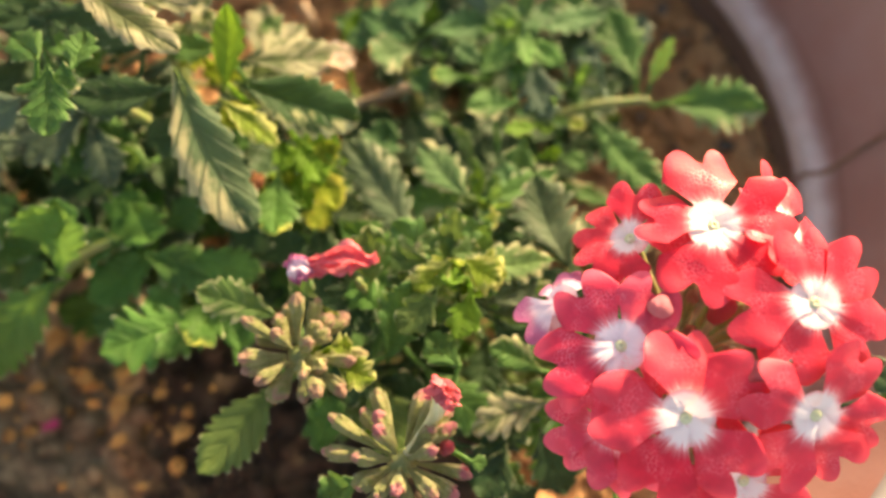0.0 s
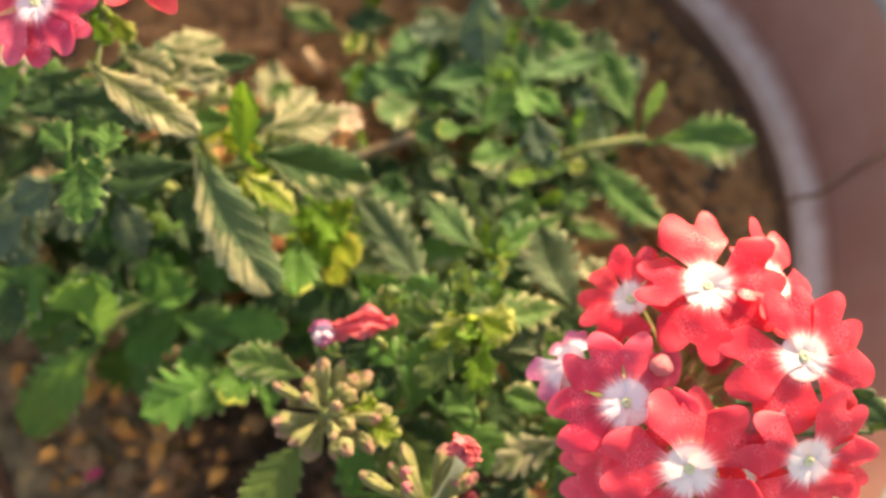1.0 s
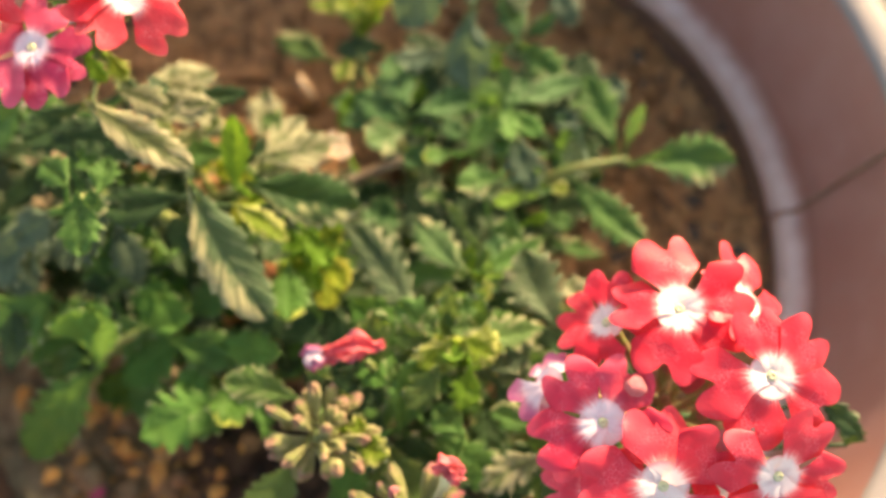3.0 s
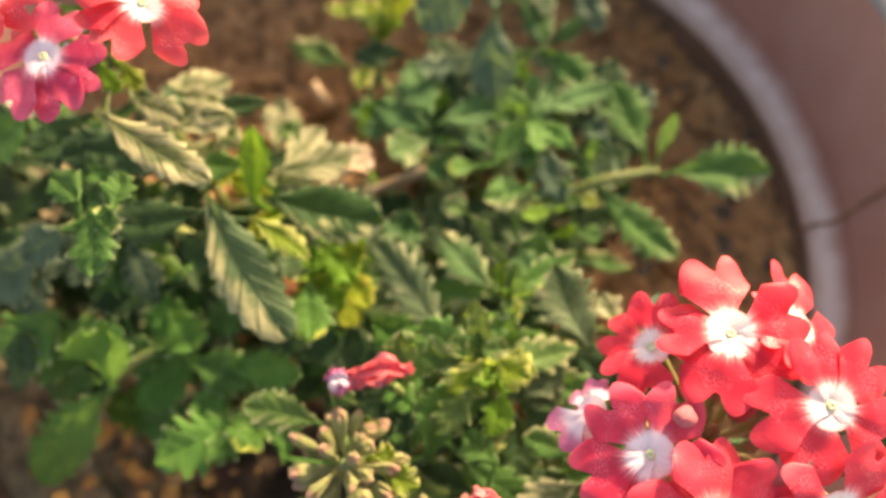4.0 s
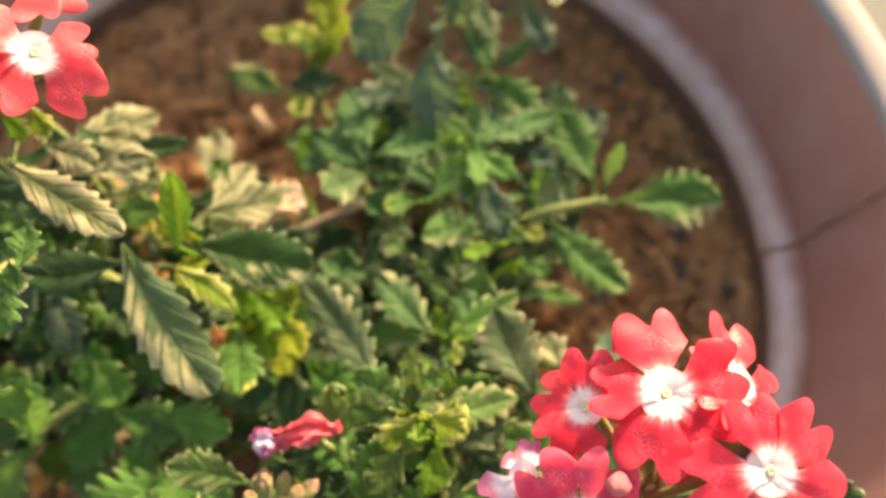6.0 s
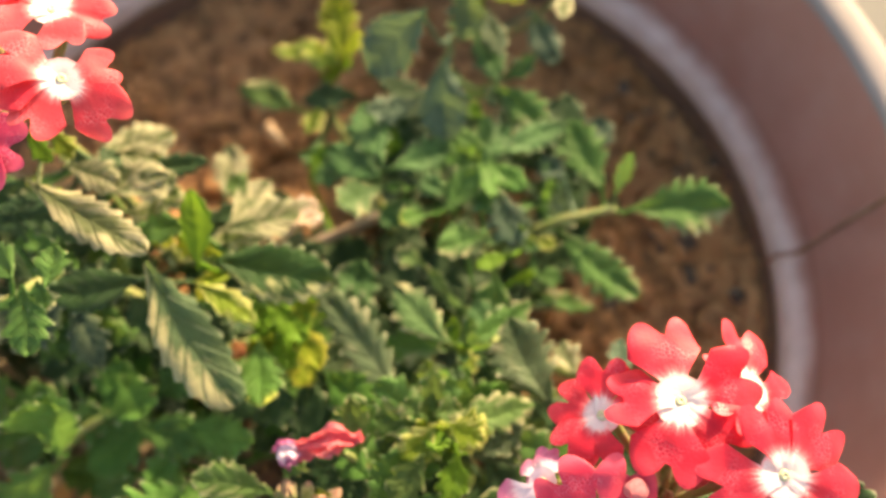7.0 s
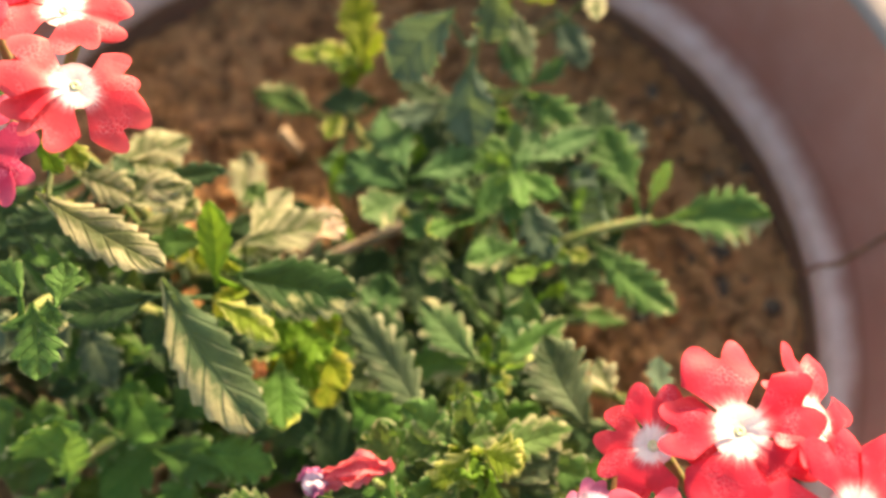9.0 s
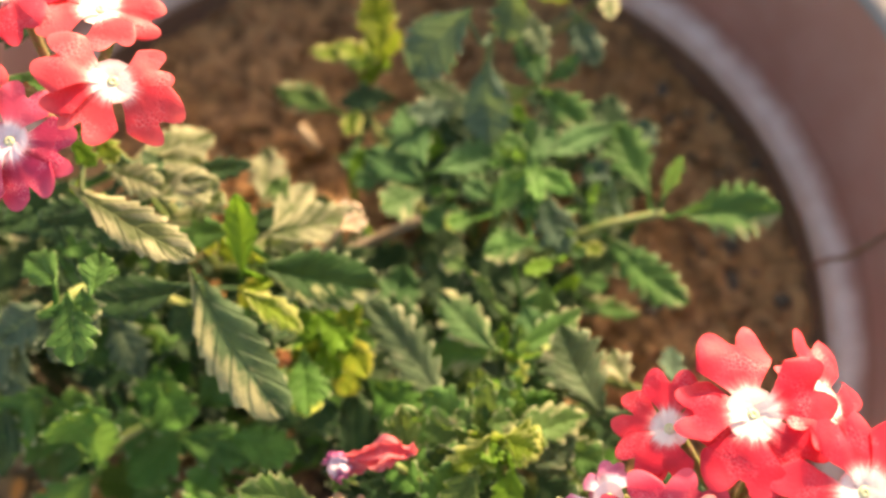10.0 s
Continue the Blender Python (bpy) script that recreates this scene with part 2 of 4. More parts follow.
def soil_material():
    n = Nodes("soil")
    big, mid, fine = n.noise(38.0, 4.0), n.noise(165.0, 7.0, rough=0.66), n.noise(1200.0, 5.0, rough=0.65)
    c = n.mix(n.step(big, 0.35, 0.65), (0.64, 0.320, 0.135), (0.72, 0.400, 0.190))
    c = n.mix(n.step(mid, 0.46, 0.62, 0.0, 0.78), c, (0.185, 0.100, 0.054))
    c = n.mix(n.step(fine, 0.56, 0.72, 0.0, 0.55), c, (0.36, 0.22, 0.12))
    sep = n.add("ShaderNodeSeparateXYZ", Vector=n.add("ShaderNodeTexCoord").outputs["Object"])
    zone = n.maths("ADD", n.maths("ADD", n.maths("MULTIPLY", sep.outputs["X"], -1.0), n.maths("MULTIPLY", sep.outputs["Y"], -0.8)), n.maths("MULTIPLY", n.maths("SUBTRACT", big, 0.5), 0.06))
    # shade under the front plant, put into the soil colour by position
    shade_mask = n.maths("MULTIPLY", n.step(n.maths("MULTIPLY_ADD", big, 0.03, sep.outputs["Y"]), -0.012, -0.028), n.maths("MULTIPLY", n.step(sep.outputs["X"], -0.052, -0.036), n.step(sep.outputs["X"], 0.040, 0.024)))
    c = n.mix(shade_mask, c, n.mix(n.step(mid, 0.4, 0.6), (0.130, 0.095, 0.065), (0.050, 0.040, 0.030)))
    # greyer soil at lower left, its colour lightened to offset the leaves' shadow
    grey_lifted = n.mix(n.step(mid, 0.4, 0.6), (0.46, 0.395, 0.245), (0.20, 0.175, 0.110))
    c = n.mix(n.maths("MULTIPLY", n.step(zone, 0.032, 0.062, 0.0, 0.95), n.maths("SUBTRACT", 1.0, shade_mask)), c, grey_lifted)
    h = n.maths("ADD", n.maths("MULTIPLY", mid, 1.2), n.maths("MULTIPLY", fine, 0.6))
    return n.surface(c, 0.92, n.bump(h, 0.0024, 1.0), 0.2)


def plastic_material(name, low, high, dusty, amount, rough):
    n = Nodes(name)
    big, mid, fine = n.noise(30.0, 4.0), n.noise(140.0, 5.0), n.noise(1300.0, 3.0)
    c = n.mix(n.step(big, 0.3, 0.7), low, high)
    c = n.mix(n.step(mid, 0.35, 0.75, 0.0, amount), c, dusty)
    return n.surface(c, n.step(mid, 0.3, 0.7, rough - 0.1, rough + 0.1), n.bump(n.maths("ADD", fine, mid), 0.00012, 0.6), 0.45)


def ground_material():
    n = Nodes("pale_concrete")
    big, mid, fine = n.noise(2.0, 4.0), n.noise(25.0, 5.0), n.noise(260.0, 4.0)
    c = n.mix(n.step(big, 0.3, 0.7), (0.17, 0.175, 0.160), (0.21, 0.215, 0.200))
    c = n.mix(n.step(mid, 0.45, 0.7, 0.0, 0.5), c, (0.20, 0.21, 0.18))
    return n.surface(c, 0.9, n.bump(fine, 0.001, 0.7), 0.25)


SOIL, CONCRETE = soil_material(), ground_material()
PLASTIC = plastic_material("brown_plastic", (0.310, 0.141, 0.111), (0.350, 0.168, 0.136), (0.42, 0.24, 0.20), 0.35, 0.5)
SOILED = plastic_material("soiled_plastic", (0.120, 0.070, 0.050), (0.165, 0.095, 0.070), (0.22, 0.14, 0.09), 0.7, 0.75)


def ledge_material():
    """Dusty step with skylight put into its pale colour, fading towards the rim; soil stains at its inner edge."""
    n = Nodes("dusty_skylit_plastic")
    u, v = n.uv()
    mid, fine = n.noise(140.0, 5.0), n.noise(1300.0, 3.0)
    lit_dust = n.mix(n.step(mid, 0.3, 0.7), (0.53, 0.405, 0.370), (0.63, 0.510, 0.480))
    lit_dust = n.mix(n.step(fine, 0.62, 0.75, 0.0, 0.5), lit_dust, (0.36, 0.24, 0.20))
    lead = n.maths("ADD", v, n.maths("MULTIPLY", n.maths("SUBTRACT", mid, 0.5), 0.25))
    c = n.mix(n.step(lead, 0.55, 0.0), lit_dust, (0.30, 0.136, 0.108))
    c = n.mix(n.step(lead, 0.76, 0.98), c, (0.17, 0.10, 0.065))
    return n.surface(c, 0.6, n.bump(n.maths("ADD", fine, mid), 0.00012, 0.6), 0.45)


SKYLIT_DUST = ledge_material()
# paler, greyer plastic for the lip
PALE_LIP = plastic_material("pale_plastic_edge", (0.20, 0.185, 0.175), (0.24, 0.22, 0.21), (0.28, 0.26, 0.25), 0.6, 0.7)


# ---- building ----
def mesh_object(name, verts, faces, material, uvs=None, smooth=True):
    me = bpy.data.meshes.new(name)
    me.from_pydata([tuple(v) for v in verts], [], faces)
    if uvs is not None:
        layer = me.uv_layers.new(name="UVMap")
        idx = np.empty(len(me.loops), dtype=np.int32)
        me.loops.foreach_get("vertex_index", idx)
        layer.data.foreach_set("uv", np.asarray(uvs, dtype=np.float32)[idx].ravel())
    if smooth:
        me.polygons.foreach_set("use_smooth", [True] * len(me.polygons))
    me.materials.append(material)
    me.update()
    return me


def hang(name, me, parent=None, label="", m=None):
    """One mesh as an object, as a part of its parent where one is given; m is its pose in the world, or in the parent's frame for a sub-part."""
    ob = new(name, me)
    if m is not None:
        ob.matrix_basis = m
    if parent is not None:
        ob.parent = parent
        if parent.type == "EMPTY":
            ob.matrix_parent_inverse = Matrix.Translation(parent.location).inverted()
    return tagged(ob, label)


def grid_faces(rows, cols, closed=False):
    out = []
    for i in range(rows - 1):
        for j in range(cols if closed else cols - 1):
            k = (j + 1) % cols
            out.append((i * cols + j, i * cols + k, (i + 1) * cols + k, (i + 1) * cols + j))
    return out


def smooth_line(points, steps=8):
    """Catmull-Rom curve over the points."""
    p = [Vector(q) for q in points]
    p = [p[0] * 2 - p[1]] + p + [p[-1] * 2 - p[-2]]
    out = []
    for a, b, c, d in zip(p, p[1:], p[2:], p[3:]):
        for k in range(steps):
            t = k / steps
            out.append(0.5 * (2 * b + (c - a) * t + (2 * a - 5 * b + 4 * c - d) * t * t + (3 * b - a - 3 * c + d) * t ** 3))
    return out + [p[-2]]


def tube(line, r0, r1, sides=8, bumpy=0.0):
    """A tapered tube along a line; metres."""
    verts, uvs = [], []
    side = Vector((0.3, 0.5, 0.8))
    for i, c in enumerate(line):
        ahead = (line[min(i + 1, len(line) - 1)] - line[max(i - 1, 0)]).normalized()
        side = (side - ahead * side.dot(ahead)).normalized()
        other = ahead.cross(side)
        f = i / (len(line) - 1)
        for k in range(sides):
            a = 2 * math.pi * k / sides
            r = (r0 + (r1 - r0) * f) * (1 + bumpy * random.uniform(-1, 1))
            verts.append(c + (side * math.cos(a) + other * math.sin(a)) * r)
            uvs.append((k / sides, f))
    faces = grid_faces(len(line), sides, True)
    faces += [tuple(range(sides))[::-1], tuple(range((len(line) - 1) * sides, len(line) * sides))]
    return verts, faces, uvs


# ---- ground, pot and soil ----
def ground():
    n = 41
    line = [math.copysign(abs(k) ** 3 * 60.0, k) for k in np.linspace(-1, 1, n)]
    verts = [(x, y, -0.150) for y in line for x in line]
    tagged(hang("ground", mesh_object("ground", verts, grid_faces(n, n), CONCRETE)), "pale weathered concrete floor under the flower pot", "ground", kind="structure")


CENTRE = Vector((-0.0173, 0.0927, 0.0))


def bulge(a):
    """The pot is a little out of round."""
    return 1 + 0.045 * max(0.0, math.cos(a - radians(228))) ** 3 + 0.014 * max(0.0, math.cos(a + radians(42))) ** 4


def revolve(profile, around=160):
    verts, uvs = [], []
    for i, (r, z) in enumerate(profile):
        for k in range(around):
            a = 2 * math.pi * k / around
            w = bulge(a)
            verts.append((r * w * math.cos(a), r * w * math.sin(a), z))
            uvs.append((k / around, i / len(profile)))
    return verts, grid_faces(len(profile), around, True), uvs


RIM_STEP = [(0.0944, 0.0120), (0.0949, 0.0146), (0.0958, 0.0162), (0.0968, 0.0169), (0.0978, 0.0174), (0.0988, 0.0182), (0.0998, 0.0196), (0.1006, 0.0216)]
RIM_WALL = [(0.1006, 0.0216), (0.1030, 0.0272), (0.1062, 0.0345), (0.1092, 0.0413), (0.1107, 0.0447)]
RIM_LIP = [(0.1107, 0.0447), (0.1110, 0.0455), (0.1117, 0.0461), (0.1132, 0.0465), (0.1152, 0.0467), (0.1170, 0.0465), (0.1183, 0.0457), (0.1190, 0.0442), (0.1186, 0.0400)]
RIM_SIDE = [(0.1186, 0.0400), (0.1166, 0.0200), (0.1144, 0.0010), (0.1132, -0.0012), (0.1080, -0.0020)]


def flower_pot():
    pot = tagged(new("flower_pot"), "round brown plastic flower pot with a dusty stepped rim, on concrete", "flower pot")
    pot.location = CENTRE + Vector((0, 0, -0.150))
    at = Matrix.Translation(CENTRE)
    inner = [(0.0, -0.120), (0.064, -0.119), (0.072, -0.110), (0.087, -0.040), (0.0938, 0.004), (0.0944, 0.0120)]
    outer = [(0.108, -0.002), (0.1035, -0.006), (0.101, -0.012), (0.079, -0.138), (0.076, -0.1495), (0.0, -0.150)]
    for name, prof, mat, label in (("inner_wall", inner, SOILED, "soil-stained inner wall"), ("body", outer, PLASTIC, ""), ("ledge", RIM_STEP, SKYLIT_DUST, "dusty rounded inner step of the rim, skylight painted into its pale colour"),
                                   ("rim", RIM_WALL, PLASTIC, "broad upright brown rim"), ("lip", RIM_LIP, PALE_LIP, "pale edge of the rim"), ("rim_side", RIM_SIDE, PLASTIC, "")):
        v, f, u = revolve(prof[::-1], 200)
        hang(name, mesh_object(name, v, f, mat, u), pot, label, at)
    # a raised seam that climbs over the step and up the rim
    path = RIM_STEP + RIM_WALL[1:]
    for name, lift, thick, shift in (("seam", 0.0001, 0.00034, 0.0), ("crack", 0.0, 0.00030, -0.35)):
        line = []
        for i, (rad, z) in enumerate(path):
            k = i / (len(path) - 1)
            a = radians(-1.7 + 2.4 * max(0.0, k - 0.45) ** 1.3 + shift * min(1.0, 2 * k) + 0.10 * math.sin(9 * k))
            line.append(CENTRE + Vector(((rad - lift) * math.cos(a), (rad - lift) * math.sin(a), z)))
        v, f, u = tube(smooth_line(line, 4), thick, thick, 8, 0.2)
        hang(name, mesh_object(name, v, f, PLASTIC if name == "seam" else WOOD, u), pot, "thin moulded seam" if name == "seam" else "dirty hairline crack along the seam")


def soil():
    n, r = 190, 0.0939
    xs = np.linspace(-0.1006, 0.1006, n)
    verts, index = [], {}
    for j, y in enumerate(xs):
        for i, x in enumerate(xs):
            d = math.hypot(x, y) / bulge(math.atan2(y, x))
            if d <= 0.0962:
                p = Vector((x, y, 0)) + CENTRE
                h = 0.0032 * (noise.noise(p * 55) + 0.6 * noise.noise(p * 130 + Vector((3, 1, 2)))) + 0.0024 * noise.noise(p * 300) + 0.0012 * noise.noise(p * 800)
                h += 0.004 + 0.0012 * min(1.0, d / r) ** 8
                index[i, j] = len(verts)
                verts.append((x, y, h))
    faces = [q for j in range(n - 1) for i in range(n - 1)
             if None not in (q := (index.get((i, j)), index.get((i + 1, j)), index.get((i + 1, j + 1)), index.get((i, j + 1))))]
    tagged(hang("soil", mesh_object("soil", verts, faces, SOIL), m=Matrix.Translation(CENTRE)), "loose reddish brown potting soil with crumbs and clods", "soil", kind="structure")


def lump(c, r, rough=0.35):
    """One irregular crumb: an icosahedron pushed about."""
    bm = bmesh.new()
    bmesh.ops.create_icosphere(bm, subdivisions=1, radius=1.0)
    seed = Vector((random.random(), random.random(), random.random())) * 9
    verts = []
    for v in bm.verts:
        k = 1 + rough * noise.noise(v.co * 1.3 + seed) + 0.2 * rough * random.uniform(-1, 1)
        verts.append(Vector(c) + Vector((v.co.x * r[0], v.co.y * r[1], v.co.z * r[2])) * k)
    faces = [tuple(v.index for v in f.verts) for f in bm.faces]
    bm.free()
    return verts, faces


def crumbs(name, count, sizes, material, label, where, flat=1.0):
    verts, faces = [], []
    for _ in range(count):
        x, y = where()
        s = random.uniform(*sizes) * random.choice((0.5, 0.7, 1.0, 1.0))
        v, f = lump((x - CENTRE.x, y - CENTRE.y, soil_height(x, y) + 0.3 * s), (s, s * random.uniform(0.6, 1.4), s * flat * random.uniform(0.35, 0.8)), 0.7)
        faces += [tuple(k + len(verts) for k in q) for q in f]
        verts += v
    tagged(hang(name, mesh_object(name, verts, faces, material), m=Matrix.Translation(CENTRE)), label, name.replace("_", " "), kind="stuff")


def soil_height(x, y):
    p = Vector((x, y, 0))
    d = math.hypot(x - CENTRE.x, y - CENTRE.y)
    return 0.0032 * (noise.noise(p * 55) + 0.6 * noise.noise(p * 130 + Vector((3, 1, 2)))) + 0.0024 * noise.noise(p * 300) + 0.004 + 0.0012 * (d / 0.0939) ** 8


def anywhere():
    a, d = random.uniform(0, 2 * math.pi), 0.089 * math.sqrt(random.random())
    return CENTRE.x + d * math.cos(a), CENTRE.y + d * math.sin(a)


def debris_spot():
    x, y, far = random.choice(((0.0560, 0.1370, 0.006), (0.0640, 0.1230, 0.006), (0.0640, 0.0970, 0.005), (0.0480, 0.0960, 0.008)))
    return x + random.gauss(0, far), y + random.gauss(0, far)


def lower_left():
    return -0.070 + random.gauss(0, 0.013), 0.045 + random.gauss(0, 0.013)


ground()
flower_pot()
soil()
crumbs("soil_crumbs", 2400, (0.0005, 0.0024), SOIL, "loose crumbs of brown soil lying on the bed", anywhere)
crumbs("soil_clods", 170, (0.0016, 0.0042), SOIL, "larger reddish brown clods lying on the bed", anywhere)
crumbs("dark_debris", 50, (0.0008, 0.0024), DEBRIS, "blackish bits of rotted leaf on the soil", debris_spot, 0.6)
# small flat golden flecks over the lower-left soil
crumbs("dry_husks", 90, (0.0006, 0.0019), GOLD_FLECK, "small golden flecks scattered on the soil", lower_left, 0.45)


# ---- verbena ----
def plant(root, label):
    ob = tagged(new("verbena_plant"), label, "plant", "verbenas in the pot")
    ob.location = Vector(root) / 1000
    STEMS[ob] = []
    return ob


STEMS = {}


def stem(owner, points, r0=1.3, r1=0.8, material=None):
    line = smooth_line([Vector(p) / 1000 for p in points])
    STEMS[owner] += line
    v, f, u = tube(line, r0 / 1000, r1 / 1000, 8, 0.06)
    hang("stem", mesh_object("stem", v, f, material or STEM, u), owner)


def leaf(owner, base, tip, width, kind, twist=0.0, droop=0.10, fold=0.11, teeth=0):
    """A coarsely toothed, quilted leaf with its stalk, from base to tip; the teeth lean forward along the side veins."""
    dice = random.Random(int(131 * base[0] + 17 * base[1] + 7 * tip[0]))
    b, t, w = Vector(base) / 1000, Vector(tip) / 1000, width / 2000
    axis = t - b
    length = axis.length
    ahead = axis.normalized()
    up = Vector((0.04, -0.20, 1.0))
    up = (up - ahead * up.dot(ahead)).normalized()
    up = Matrix.Rotation(radians(twist + dice.uniform(-7, 7)), 3, ahead) @ up
    right = ahead.cross(up)
    rows, cols = 65, 11
    slim = width / 1000 / length
    phase, wavy, bend = dice.random(), dice.uniform(0.04, 0.14), dice.uniform(-0.05, 0.05)
    # leaves of the bushy plants and low leaves are lobed, those high on the tall one finely toothed
    lobed = teeth < 7 and (owner is not left_plant or base[2] < 43)
    teeth = teeth or (min(7.5, max(3.3, length * 330)) if lobed else min(8.5, max(3.4, length * 380)))
    depth = dice.uniform(0.85, 1.15) * (0.44 if lobed else max(0.22, 0.52 - 13 * length))
    full = 0.72 if teeth > 7 and not lobed and owner is not left_plant else 0.48 if length > 0.024 else 0.62 if length > 0.021 else 0.82
    sides = [(dice.random(), teeth + dice.choice((-0.5, 0.0, 0.5)), [dice.uniform(0.6, 1.25) for _ in range(16)]) for _ in range(2)]
    lean = 0.42 if slim < 0.8 else 0.25
    verts, uvs = [], []
    for i in range(rows):
        v = i / (rows - 1)
        half = w * 1.20 * math.sin(math.pi * (0.03 + 0.97 * v) ** 1.16) ** full * min(1.0, 0.30 + 2.4 * v) if 0 < v < 1 else 0.0
        half = max(half, w * 0.08 * (1 - v))
        for j in range(cols):
            q = 2 * j / (cols - 1) - 1
            s = math.copysign(1 - (1 - abs(q)) ** 1.25, q)
            a = abs(s)
            begin, many, sizes = sides[s > 0]
            run = v * many + begin
            saw, size = run % 1.0, sizes[int(run)]
            rise_up = saw / 0.70 if saw < 0.70 else (1 - saw) / 0.30
            tooth = math.sin(math.pi / 2 * rise_up) if lobed else rise_up ** 0.9
            notch = (1 - tooth) * depth * size * a ** 1.7 * min(1.0, 5 * v) * min(1.0, 4 * (1 - v) + 0.2)
            off = half * s * (1 - notch)
            rise = fold * abs(off) - droop * length * (4 * (v - 0.5) ** 2 - 1) * -0.5
            quilt = abs(math.sin(math.pi * (6 * (v - 0.22 * a) + phase + 0.35 * noise.noise(Vector((v * 5, s * 2, 9 * phase))))))
            rise += w * (0.06 * quilt * (1 - (2 * a - 1) ** 2) + wavy * a * a * math.sin(2 * math.pi * (v * 2.1 + phase) + (2 if s > 0 else 0)))
            rise -= w * 0.10 * a ** 5 * tooth
            rise += w * 0.16 * noise.noise(Vector((v * 3.1, s * 1.3, 20 * phase)))
            rise -= 0.06 * w * math.exp(-(s / 0.09) ** 2)
            verts.append(b + ahead * (length * v + lean * (abs(off) * (1 - 0.6 * v))) + right * (off + bend * length * math.sin(math.pi * v)) + up * rise)
            uvs.append((0.5 + 0.5 * s * (1 - 0.16 * (1 - tooth) * a ** 3), v))
    faces = grid_faces(rows, cols)
    # stalk back to the nearest stem below
    below = [q for q in STEMS[owner] if q.z < b.z + 0.004]
    if below:
        foot = min(below, key=lambda q: (q - b).length + 0.4 * max(0.0, (q - b).normalized().dot(ahead)) * (q - b).length)
        line = smooth_line([b + ahead * 0.10 * length - up * 0.0002, b.lerp(foot, 0.45) - Vector((0, 0, 0.002 + 0.35 * max(0.0, (b - foot).length - 0.008))), foot], 5)
        tv, tf, tu = tube(line, 0.0004, 0.0006, 5)
        faces += [tuple(k + len(verts) for k in q) for q in tf]
        verts += tv
        uvs += [(0.5, 0.02)] * len(tv)
    hang("leaf", mesh_object("leaf", verts, faces, LEAF[kind], uvs), owner)


def petal_mesh(kind, length, width, notch, curl):
    """One notched petal along +x: a narrow claw that widens into two rounded lobes."""
    rows, cols = 19, 23
    seed = Vector((random.random() * 20, random.random() * 20, 0))
    verts, uvs = [], []
    skew, rolled, cup = random.uniform(-0.10, 0.10), random.uniform(-0.03, 0.09), random.uniform(0.03, 0.12)
    for i in range(rows):
        v = i / (rows - 1)
        for j in range(cols):
            s = math.sin((2 * j / (cols - 1) - 1) * math.pi / 2)
            a = min(1.0, abs(s - skew * (1 - s * s)))
            d = (0.5 - a) / 0.5 if a < 0.5 else (a - 0.5) / 0.5
            cut = (notch if a < 0.5 else 0.48) * (1 - math.sqrt(max(0.0, 1 - d * d))) ** (0.85 if a < 0.5 else 1.0)
            x = 0.4e-3 + v * (length * (1 - cut * v ** 2.4) - 0.4e-3)
            k = min(1.0, max(0.0, (v - 0.05) / 0.67))
            y = s * width / 2 * (0.22 + 0.78 * k * k * (3 - 2 * k)) * (1 + 0.06 * v)
            z = -0.0008 * math.exp(-x / 0.0012) - curl * x * x / length - cup * s * s * width * v * v
            z += rolled * width * v * (0.5 - math.exp(-((s - skew) / 0.22) ** 2))
            z += (0.0011 + 0.40 * max(0.0, curl - 0.3) * length) * v * noise.noise(Vector((x * 230, y * 230, 0)) + seed)
            verts.append((x, y, z))
            uvs.append((0.5 + 0.5 * s, min(1.0, math.hypot(x, y) / length)))
    return mesh_object("petal", verts, grid_faces(rows, cols), PETAL[kind], uvs)


def floret(owner, place, facing, kind, petals, neck=None, limp=0.0):
    """A five-petalled floret. petals: for each, the degrees from +x towards +y as seen from above, and its length in millimetres."""
    p = Vector(place) / 1000
    z = Vector(facing).normalized()
    x = (Vector((1, 0, 0)) - z * z.x).normalized()
    m = Matrix.Translation(p) @ Matrix((x, z.cross(x), z)).transposed().to_4x4()
    foot = (Vector(neck) / 1000 if neck else p - z * 0.012)
    line = smooth_line([Vector((0, 0, -0.0012)), Vector((0, 0, -0.007)), m.inverted() @ foot], 5)
    verts, faces, uvs = tube(line, 0.0009, 0.0007, 8)
    ob = hang("floret", mesh_object("floret", verts, faces, TUBE, uvs), owner, m=m)
    ring = [Vector((math.cos(a) * k, math.sin(a) * k, h)) for k, h in ((0.0008, -0.0003), (0.00050, 0.00004), (0.00028, 0.00000), (0.00008, -0.00014)) for a in np.linspace(0, 2 * math.pi, 12, endpoint=False)]
    hang("throat", mesh_object("throat", ring, grid_faces(4, 12, True), THROAT), ob, "small yellow-green throat")
    most = max(length for _, length in petals) / 1000
    rings = [Vector((math.cos(a) * k, math.sin(a) * k, -0.00012 - 0.0008 * math.exp(-k / 0.0012))) for k in (0.04 * most, 0.14 * most, 0.22 * most, 0.31 * most) for a in np.linspace(0, 2 * math.pi, 15, endpoint=False)]
    hang("eye", mesh_object("eye", rings, grid_faces(4, 15, True), PETAL[kind], [(0.5, v.xy.length / most) for v in rings]), ob, "white eye of the flower")
    for k, (turn, length) in enumerate(petals):
        me = petal_mesh(kind, length / 1000, length / 1000 * random.uniform(0.78, 0.92), random.uniform(0.32, 0.46), random.uniform(-0.02, 0.20) + 0.5 * limp)
        lift = Matrix.Rotation(radians(random.uniform(-8, 9) + 40 * limp * random.uniform(-1, 1)), 4, "Y") @ Matrix.Rotation(radians(9 + random.uniform(-6, 6) * (1 + 4 * limp)), 4, "X")
        q = hang("petal", me, ob)
        q.matrix_basis = Matrix.Translation((0, 0, 0.00012 * (k % 3))) @ Matrix.Rotation(radians(turn), 4, "Z") @ lift


